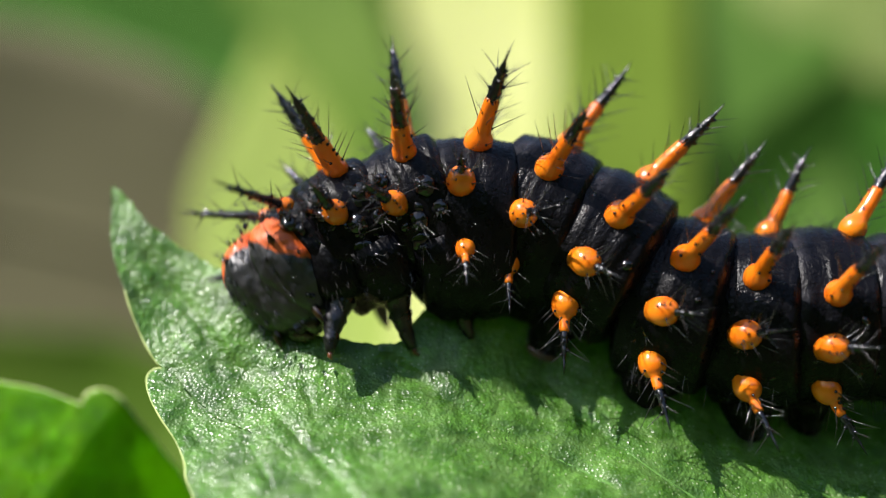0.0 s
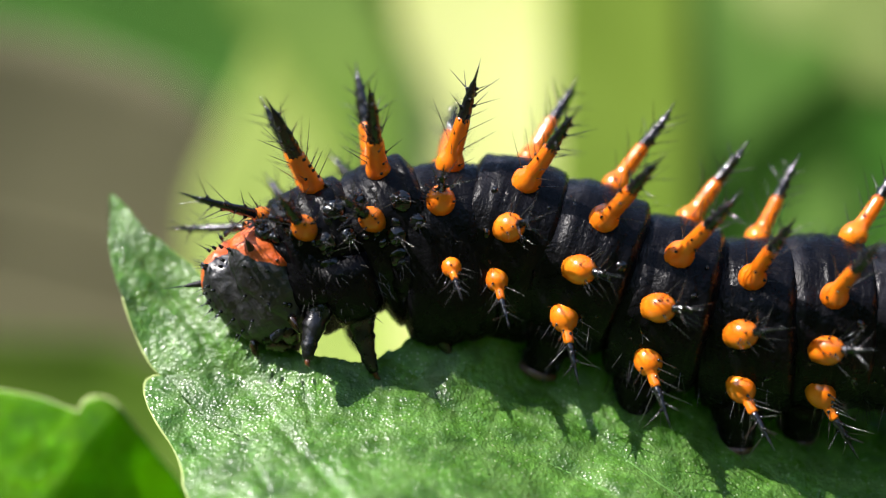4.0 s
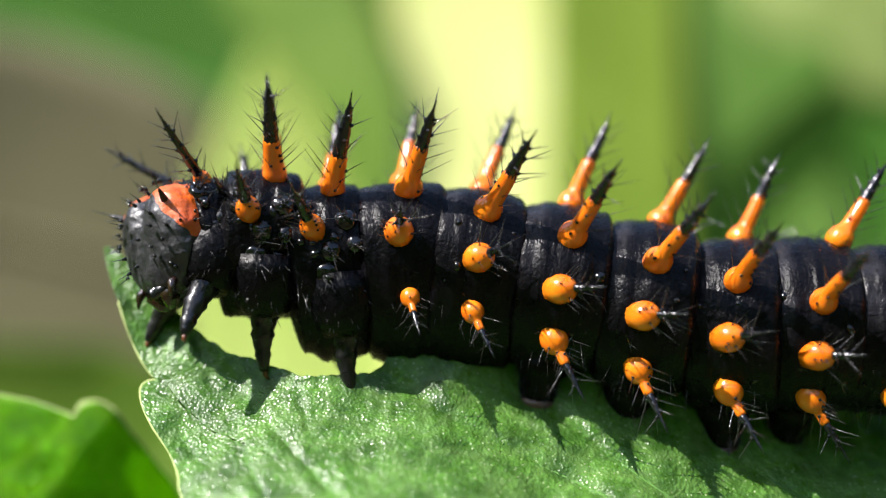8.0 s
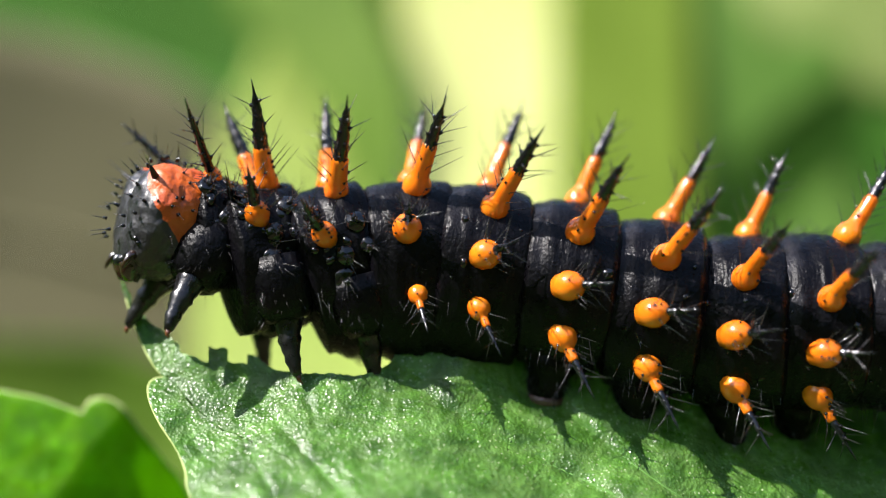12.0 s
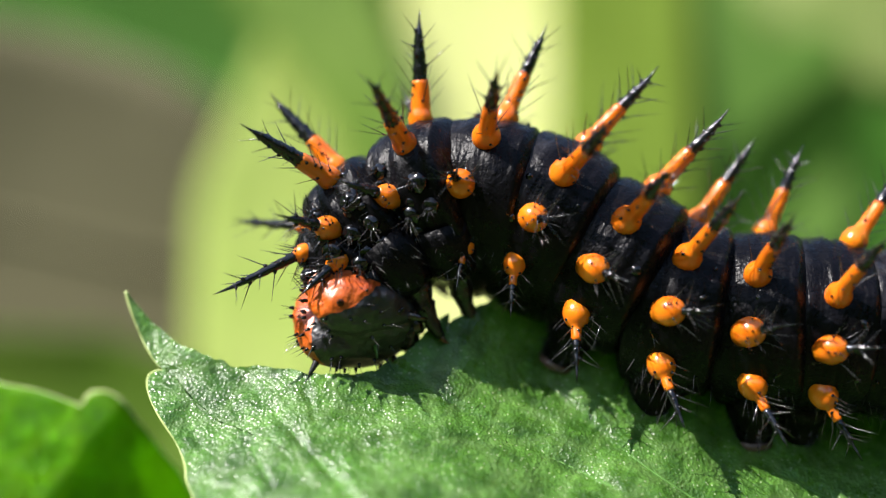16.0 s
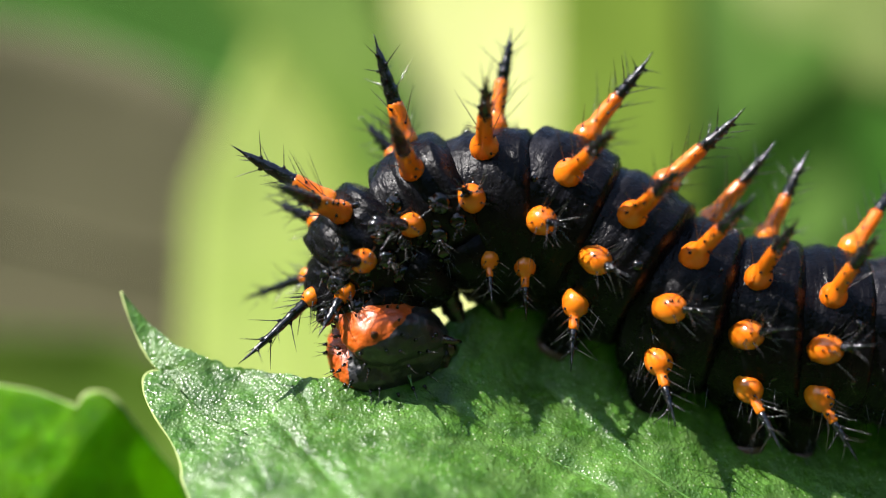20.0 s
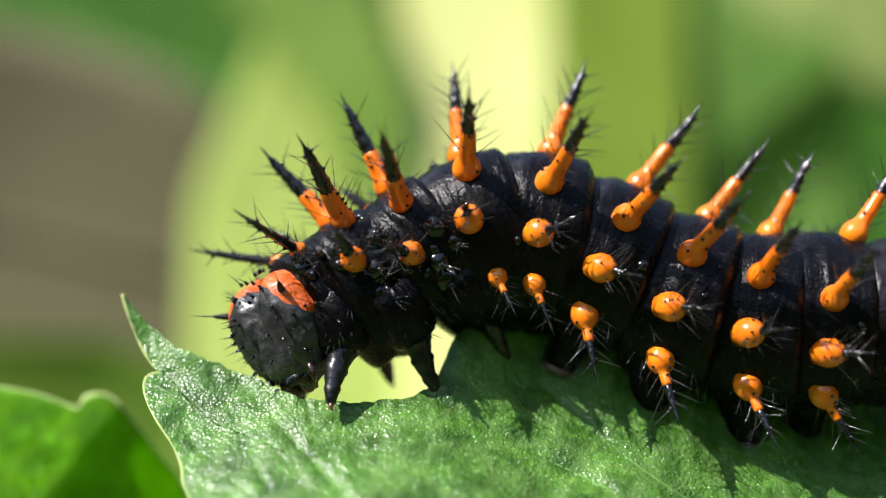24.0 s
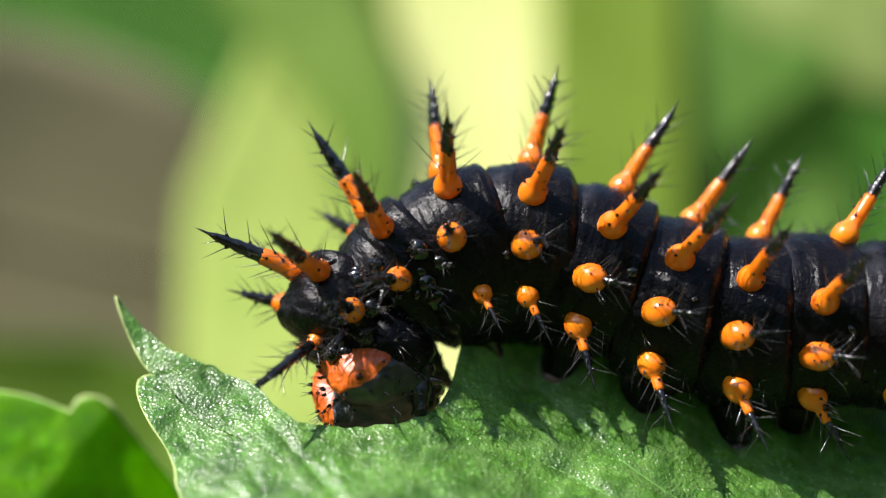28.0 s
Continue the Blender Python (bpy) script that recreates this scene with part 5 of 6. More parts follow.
    walk(segments["A2"], [(t, mm_pose(*q)) for t, *q in [
        (0, 3.26, 0.28, 0.83, 20.4, 20.3, -13.9),
        (0.5, 3.14, 0.29, 0.78, 21.2, 18.1, -11.8),
        (1, 2.87, 0.29, 0.55, 18.3, 15.8, -10.6),
        (1.5, 2.82, 0.25, 0.64, 18.9, 15.8, -9.5),
        (2, 2.77, 0.24, 0.70, 20.1, 16.2, -8.0),
        (2.5, 2.62, 0.24, 0.64, 19.3, 15.4, -6.7),
        (3, 2.46, 0.24, 0.43, 19.4, 12.4, -4.8),
        (3.5, 2.34, 0.23, 0.47, 18.7, 13.2, -3.1),
        (5.5, 1.89, 0.20, 0.12, 15.0, 13.8, 0.0),
        (6, 1.53, 0.26, -0.21, 16.0, 9.4, 1.9),
        (6.5, 1.49, 0.24, -0.05, 18.4, 10.2, 2.4),
        (7, 1.24, 0.22, -0.49, 14.9, 5.5, 3.1),
        (7.5, 1.16, 0.23, -0.49, 14.3, 5.7, 3.4),
        (8, 1.11, 0.24, -0.54, 14.6, 6.3, 3.6),
        (8.5, 1.24, 0.22, -0.24, 17.9, 7.9, 3.8),
        (9, 1.17, 0.22, -0.44, 15.1, 6.9, 4.1),
        (9.5, 1.07, 0.22, -0.46, 15.8, 7.7, 4.0),
        (10, 1.13, 0.23, -0.39, 17.1, 7.3, 3.6),
        (10.5, 1.08, 0.22, -0.48, 15.3, 7.2, 3.7),
        (11, 1.02, 0.23, -0.47, 14.0, 8.1, 4.0),
        (11.5, 1.09, 0.22, -0.37, 15.5, 8.5, 4.2),
        (12, 1.09, 0.24, -0.50, 14.8, 6.6, 3.5),
        (12.5, 1.09, 0.22, -0.56, 13.4, 6.9, 3.6),
        (14.5, 2.42, 0.07, 0.17, 24.0, 8.3, -4.8),
        (15, 2.91, -0.02, 0.27, 27.1, 15.4, -7.4),
        (15.5, 3.13, -0.00, 0.58, 23.1, 19.3, -10.1),
        (16, 3.62, 0.03, 0.94, 25.4, 26.4, -12.8),
        (16.5, 3.79, 0.00, 1.16, 29.5, 30.1, -16.1),
        (17, 3.51, -0.06, 0.82, 32.5, 24.3, -12.8),
        (17.5, 3.83, -0.03, 1.04, 29.7, 23.6, -13.7),
        (18, 3.91, -0.03, 1.16, 30.4, 25.7, -13.6),
        (18.5, 3.84, 0.03, 1.05, 32.4, 22.1, -11.3),
        (19, 3.86, 0.05, 1.02, 30.0, 20.7, -9.9),
        (19.5, 3.86, 0.06, 1.09, 30.9, 21.0, -9.3),
        (20, 3.91, 0.05, 1.13, 31.6, 22.7, -8.1),
        (20.5, 3.92, 0.04, 1.12, 34.3, 20.7, -6.9),
        (21, 3.80, 0.10, 0.75, 24.6, 17.0, -6.1),
        (21.5, 3.74, 0.08, 0.67, 22.2, 16.4, -4.9),
        (23.5, 3.55, 0.13, 0.79, 26.8, 10.7, -4.9),
        (24, 3.42, 0.16, 0.50, 23.7, 5.5, -3.9),
        (24.5, 3.32, 0.17, 0.39, 21.8, 4.1, -3.7),
        (25, 3.33, 0.18, 0.42, 23.7, 3.7, -3.9),
        (25.5, 3.37, 0.15, 0.49, 25.4, 2.6, -3.4),
        (26, 3.19, 0.15, 0.14, 23.6, -0.7, -3.4),
        (26.5, 3.13, 0.19, 0.14, 20.7, -0.7, -3.5),
        (27, 3.18, 0.22, 0.21, 22.0, -1.0, -3.5),
        (27.5, 3.21, 0.22, 0.36, 21.9, -0.0, -3.3),
        (28, 3.19, 0.17, 0.20, 24.3, -0.1, -3.4)]])
    walk(segments["A3"], [(t, mm_pose(*q)) for t, *q in [
        (0, 5.55, 0.01, -0.55, 25.8, 28.5, -15.8),
        (0.5, 5.53, 0.05, -0.54, 27.1, 26.1, -13.6),
        (1, 5.31, 0.08, -0.67, 24.8, 24.2, -12.4),
        (1.5, 5.28, 0.04, -0.63, 23.5, 23.1, -11.6),
        (2, 5.26, 0.03, -0.59, 23.6, 23.5, -11.0),
        (2.5, 5.20, 0.08, -0.57, 24.1, 21.7, -10.7),
        (3, 5.10, 0.11, -0.71, 24.0, 19.2, -9.1),
        (3.5, 5.01, 0.12, -0.68, 23.3, 18.9, -8.3),
        (5.5, 4.73, 0.18, -0.79, 20.7, 17.6, -5.5),
        (6, 4.45, 0.23, -1.15, 19.1, 12.9, -5.3),
        (6.5, 4.46, 0.20, -0.96, 22.1, 12.1, -4.5),
        (7, 4.26, 0.18, -1.28, 20.0, 7.4, -3.7),
        (7.5, 4.21, 0.20, -1.29, 19.1, 6.7, -3.5),
        (8, 4.19, 0.21, -1.33, 20.0, 6.7, -3.4),
        (8.5, 4.32, 0.21, -1.09, 21.5, 7.7, -3.2),
        (9, 4.26, 0.20, -1.25, 19.9, 6.8, -3.2),
        (9.5, 4.22, 0.20, -1.26, 20.7, 7.1, -3.3),
        (10, 4.24, 0.19, -1.23, 21.4, 7.0, -3.4),
        (10.5, 4.20, 0.20, -1.32, 19.9, 6.3, -3.2),
        (11, 4.17, 0.21, -1.33, 18.6, 7.0, -3.0),
        (11.5, 4.24, 0.19, -1.23, 19.5, 6.8, -2.8),
        (12, 4.21, 0.19, -1.31, 19.6, 6.2, -3.3),
        (12.5, 4.25, 0.17, -1.37, 18.4, 6.3, -3.2),
        (14.5, 5.21, 0.09, -0.85, 30.4, 13.3, -12.1),
        (15, 5.47, -0.05, -1.03, 29.5, 17.5, -13.1),
        (15.5, 5.63, -0.05, -0.91, 25.4, 20.4, -16.2),
        (16, 5.94, -0.07, -0.83, 23.1, 25.6, -19.9),
        (16.5, 6.06, -0.07, -0.71, 23.5, 29.0, -22.8),
        (17, 5.93, -0.10, -0.87, 25.9, 26.5, -20.3),
        (17.5, 6.12, -0.11, -0.66, 23.2, 28.0, -21.6),
        (18, 6.09, -0.07, -0.62, 23.6, 28.5, -21.4),
        (18.5, 6.12, -0.00, -0.55, 25.5, 29.2, -20.6),
        (19, 6.14, -0.03, -0.60, 23.6, 27.6, -20.3),
        (19.5, 6.15, -0.02, -0.58, 23.4, 28.6, -20.8),
        (20, 6.21, 0.04, -0.51, 24.2, 30.2, -20.0),
        (20.5, 6.20, 0.05, -0.50, 26.2, 29.9, -19.2),
        (21, 6.13, 0.04, -0.69, 21.8, 25.4, -16.6),
        (21.5, 6.15, 0.03, -0.73, 21.0, 25.2, -15.7),
        (23.5, 5.99, 0.26, -0.60, 24.3, 23.5, -11.7),
        (24, 5.85, 0.31, -0.73, 23.0, 19.9, -10.1),
        (24.5, 5.77, 0.33, -0.74, 23.1, 18.0, -9.6),
        (25, 5.78, 0.32, -0.71, 24.6, 18.3, -9.4),
        (25.5, 5.85, 0.30, -0.62, 26.5, 18.6, -9.5),
        (26, 5.70, 0.32, -0.81, 26.2, 14.5, -9.0),
        (26.5, 5.66, 0.36, -0.80, 25.0, 13.9, -9.2),
        (27, 5.65, 0.40, -0.81, 23.5, 14.7, -8.7),
        (27.5, 5.65, 0.38, -0.71, 23.2, 15.4, -8.2),
        (28, 5.66, 0.30, -0.86, 25.6, 15.6, -8.6)]])
    walk(segments["A4"], [(t, mm_pose(*q)) for t, *q in [
        (0, 8.16, 0.10, -2.41, 20.7, 13.2, -17.6),
        (0.5, 8.17, 0.10, -2.33, 21.3, 12.4, -16.8),
        (1, 8.04, 0.12, -2.38, 20.3, 12.1, -16.9),
        (1.5, 8.02, 0.07, -2.34, 18.0, 12.8, -16.2),
        (2, 8.00, 0.06, -2.35, 16.9, 12.4, -15.6),
        (2.5, 7.97, 0.11, -2.24, 18.9, 12.1, -15.7),
        (3, 7.90, 0.14, -2.22, 19.9, 11.7, -14.3),
        (3.5, 7.87, 0.14, -2.16, 19.9, 11.9, -13.5),
        (5.5, 7.74, 0.17, -2.05, 19.1, 11.9, -11.6),
        (6, 7.54, 0.17, -2.21, 19.3, 9.1, -11.1),
        (6.5, 7.55, 0.18, -1.98, 21.8, 8.7, -10.4),
        (7, 7.39, 0.19, -2.16, 20.7, 6.1, -10.1),
        (7.5, 7.35, 0.20, -2.15, 20.0, 6.1, -10.1),
        (8, 7.34, 0.21, -2.15, 21.3, 6.1, -10.2),
        (8.5, 7.44, 0.20, -2.01, 22.0, 7.0, -10.0),
        (9, 7.38, 0.21, -2.13, 21.0, 6.1, -10.0),
        (9.5, 7.33, 0.20, -2.14, 21.8, 7.0, -10.1),
        (10, 7.35, 0.20, -2.10, 22.5, 6.6, -9.8),
        (10.5, 7.31, 0.22, -2.20, 20.8, 6.7, -9.9),
        (11, 7.31, 0.23, -2.23, 19.7, 6.6, -9.8),
        (11.5, 7.36, 0.21, -2.15, 19.9, 6.7, -9.2),
        (12, 7.35, 0.21, -2.18, 20.1, 5.4, -9.4),
        (12.5, 7.38, 0.20, -2.25, 19.0, 5.8, -9.6),
        (14.5, 7.85, 0.37, -1.77, 28.2, 6.7, -13.0),
        (15, 7.93, 0.20, -2.29, 23.7, 7.0, -13.1),
        (15.5, 8.03, 0.17, -2.34, 20.6, 7.7, -14.2),
        (16, 8.22, 0.12, -2.41, 19.4, 9.3, -15.4),
        (16.5, 8.35, 0.10, -2.28, 21.2, 11.4, -16.5),
        (17, 8.32, 0.11, -2.36, 22.5, 10.7, -15.7),
        (17.5, 8.45, 0.09, -2.24, 22.3, 12.5, -15.8),
        (18, 8.43, 0.05, -2.27, 21.7, 13.7, -16.2),
        (18.5, 8.45, 0.10, -2.19, 23.8, 12.7, -16.6),
        (19, 8.49, 0.09, -2.24, 21.3, 13.7, -17.0),
        (19.5, 8.44, 0.04, -2.34, 18.8, 14.7, -17.1),
        (20, 8.52, 0.06, -2.30, 19.6, 14.2, -17.7),
        (20.5, 8.56, 0.05, -2.26, 21.2, 14.4, -17.6),
        (21, 8.47, 0.03, -2.37, 17.0, 13.7, -16.8),
        (21.5, 8.53, 0.02, -2.37, 16.3, 14.3, -16.8),
        (23.5, 8.59, 0.15, -2.15, 20.6, 14.1, -18.1),
        (24, 8.53, 0.21, -2.16, 19.9, 12.4, -17.9),
        (24.5, 8.45, 0.20, -2.14, 19.3, 11.8, -17.4),
        (25, 8.46, 0.21, -2.13, 20.0, 12.2, -17.3),
        (25.5, 8.53, 0.20, -2.04, 22.3, 12.1, -17.5),
        (26, 8.41, 0.22, -2.06, 23.1, 10.9, -17.4),
        (26.5, 8.36, 0.25, -2.03, 22.4, 11.4, -17.5),
        (27, 8.37, 0.27, -2.12, 19.6, 11.1, -17.3),
        (27.5, 8.34, 0.26, -2.07, 18.8, 11.9, -16.5),
        (28, 8.33, 0.20, -2.19, 21.1, 10.8, -16.4)]])
    walk(segments["A5"], [(t, mm_pose(*q)) for t, *q in [
        (0, 11.14, 0.07, -3.02, 24.0, 1.4, -21.4),
        (0.5, 11.13, 0.08, -2.93, 24.7, 1.0, -20.7),
        (1, 11.03, 0.06, -2.95, 24.6, 1.4, -20.8),
        (1.5, 10.99, 0.05, -2.91, 23.8, 1.2, -19.7),
        (2, 10.98, 0.04, -2.98, 21.7, 0.5, -19.0),
        (2.5, 10.94, 0.06, -2.90, 22.6, -0.0, -19.5),
        (3, 10.93, 0.10, -2.92, 22.8, 0.9, -19.1),
        (3.5, 10.89, 0.09, -2.92, 22.0, 1.2, -18.4),
        (5.5, 10.76, 0.07, -2.88, 19.7, 3.4, -16.9),
        (6, 10.58, 0.09, -2.97, 19.7, 1.5, -16.1),
        (6.5, 10.62, 0.08, -2.78, 21.6, 2.3, -16.0),
        (7, 10.49, 0.10, -2.84, 21.6, 0.7, -15.7),
        (7.5, 10.45, 0.10, -2.83, 21.0, 0.7, -15.7),
        (8, 10.46, 0.11, -2.80, 22.9, 0.8, -15.8),
        (8.5, 10.52, 0.11, -2.73, 22.6, 1.2, -15.3),
        (9, 10.48, 0.13, -2.72, 23.8, 0.8, -15.4),
        (9.5, 10.42, 0.11, -2.84, 23.0, 0.7, -15.4),
        (10, 10.44, 0.12, -2.77, 24.1, 0.8, -15.5),
        (10.5, 10.43, 0.13, -2.85, 23.0, 0.8, -15.7),
        (11, 10.45, 0.14, -2.86, 22.2, 0.8, -15.7),
        (11.5, 10.46, 0.16, -2.78, 22.8, 1.2, -15.1),
        (12, 10.44, 0.16, -2.76, 23.5, 1.2, -15.5),
        (12.5, 10.47, 0.14, -2.86, 22.4, 0.7, -15.7),
        (14.5, 10.96, 0.09, -2.38, 31.9, -0.3, -19.5),
        (15, 10.99, 0.02, -2.84, 27.5, -1.2, -19.1),
        (15.5, 11.01, 0.01, -2.86, 24.3, -1.4, -19.9),
        (16, 11.15, -0.04, -2.92, 22.9, -1.2, -20.6),
        (16.5, 11.23, -0.04, -2.88, 22.7, -0.6, -20.8),
        (17, 11.19, -0.00, -2.99, 22.6, -0.8, -20.7),
        (17.5, 11.26, 0.03, -2.99, 21.7, 0.5, -20.1),
        (18, 11.23, 0.01, -3.04, 21.7, 0.1, -20.0),
        (18.5, 11.22, 0.01, -2.96, 23.3, 0.5, -20.7),
        (19, 11.24, 0.02, -3.06, 20.6, 0.8, -20.5),
        (19.5, 11.19, 0.01, -3.09, 20.8, 0.8, -19.5),
        (20, 11.23, 0.00, -3.06, 21.8, 1.0, -20.2),
        (20.5, 11.21, -0.00, -3.04, 23.1, 1.7, -20.1),
        (21, 11.17, -0.00, -3.12, 20.1, 1.4, -19.3),
        (21.5, 11.19, -0.00, -3.18, 18.8, 1.5, -18.9),
        (23.5, 11.25, 0.07, -2.95, 22.1, 3.1, -20.0),
        (24, 11.27, 0.11, -2.87, 23.0, 2.9, -20.3),
        (24.5, 11.19, 0.10, -2.78, 23.6, 2.7, -19.4),
        (25, 11.20, 0.10, -2.87, 22.1, 3.1, -19.8),
        (25.5, 11.26, 0.10, -2.84, 22.9, 2.9, -20.2),
        (26, 11.19, 0.10, -2.79, 24.0, 3.0, -20.2),
        (26.5, 11.16, 0.11, -2.74, 24.1, 3.5, -20.2),
        (27, 11.19, 0.12, -2.83, 22.0, 3.2, -20.3),
        (27.5, 11.15, 0.12, -2.74, 22.2, 3.1, -19.4),
        (28, 11.12, 0.10, -2.90, 22.8, 2.8, -19.8)]])
    walk(segments["A6"], [(t, mm_pose(*q)) for t, *q in [
        (0, 13.23, -0.10, -2.88, 35.5, 0.1, -6.8),
        (0.5, 13.27, -0.09, -2.76, 36.3, 0.3, -6.6),
        (1, 13.16, -0.09, -2.79, 37.5, -0.2, -6.9),
        (1.5, 13.15, -0.07, -2.69, 38.0, -0.9, -6.5),
        (2, 13.17, -0.06, -2.73, 37.3, -0.4, -6.5),
        (2.5, 13.19, -0.06, -2.66, 37.5, -0.7, -7.0),
        (3, 13.26, -0.05, -2.81, 34.6, 1.2, -9.2),
        (3.5, 13.24, -0.04, -2.83, 33.7, 1.7, -8.8),
        (5.5, 13.26, -0.10, -3.06, 28.8, 5.0, -9.0),
        (6, 13.08, -0.05, -3.13, 28.8, 3.0, -6.6),
        (6.5, 13.12, -0.04, -2.90, 32.0, 3.2, -6.5),
        (7, 12.98, -0.02, -2.88, 33.3, 1.6, -6.4),
        (7.5, 12.95, -0.02, -2.90, 32.3, 1.3, -6.4),
        (8, 12.95, -0.02, -2.83, 34.3, 1.4, -6.5),
        (8.5, 13.02, -0.02, -2.84, 32.7, 2.6, -6.3),
        (9, 12.97, -0.01, -2.75, 35.5, 1.1, -6.3),
        (9.5, 12.92, -0.01, -2.89, 33.9, 1.9, -6.1),
        (10, 12.95, -0.01, -2.84, 34.1, 2.3, -6.2),
        (10.5, 12.91, 0.01, -2.86, 34.4, 1.8, -6.1),
        (11, 12.93, 0.01, -2.90, 33.3, 1.6, -6.3),
        (11.5, 12.96, 0.02, -2.84, 33.6, 1.4, -6.1),
        (12, 12.93, 0.02, -2.79, 34.8, 1.7, -6.2),
        (12.5, 12.93, 0.02, -2.87, 34.6, 1.3, -6.3),
        (14.5, 13.07, 0.03, -2.48, 44.7, -0.1, -6.0),
        (15, 13.07, 0.01, -2.98, 38.3, 1.3, -5.7),
        (15.5, 13.10, 0.00, -3.14, 31.1, 2.8, -6.7),
        (16, 13.18, -0.03, -3.19, 29.2, 3.4, -6.5),
        (16.5, 13.25, -0.03, -3.15, 27.7, 3.8, -6.6),
        (17, 13.22, -0.01, -3.40, 22.8, 4.2, -8.1),
        (17.5, 13.31, -0.00, -3.55, 19.6, 5.3, -8.8),
        (18, 13.28, 0.01, -3.53, 21.1, 5.1, -8.4),
        (18.5, 13.24, -0.01, -3.36, 24.4, 3.9, -8.5),
        (19, 13.30, -0.01, -3.53, 21.0, 4.6, -9.5),
        (19.5, 13.23, 0.00, -3.48, 22.6, 4.3, -8.4),
        (20, 13.28, -0.02, -3.41, 24.7, 3.9, -9.1),
        (20.5, 13.27, -0.03, -3.32, 28.1, 2.3, -8.8),
        (21, 13.23, -0.01, -3.34, 26.8, 2.5, -8.1),
        (21.5, 13.24, 0.02, -3.26, 29.0, 1.8, -6.9),
        (23.5, 13.35, -0.01, -3.00, 33.6, 0.9, -9.4),
        (24, 13.37, -0.02, -2.89, 35.8, 0.7, -9.8),
        (24.5, 13.26, -0.02, -2.71, 39.1, -0.6, -8.1),
        (25, 13.32, -0.02, -2.87, 35.7, 1.2, -9.7),
        (25.5, 13.37, -0.02, -2.84, 35.9, 0.7, -9.8),
        (26, 13.32, -0.03, -2.80, 37.5, 0.4, -9.8),
        (26.5, 13.27, -0.03, -2.72, 38.8, 0.6, -9.6),
        (27, 13.31, -0.02, -2.85, 35.8, 1.2, -10.0),
        (27.5, 13.25, -0.01, -2.72, 37.8, 0.6, -8.2),
        (28, 13.24, -0.02, -2.85, 37.6, 1.2, -9.3)]])
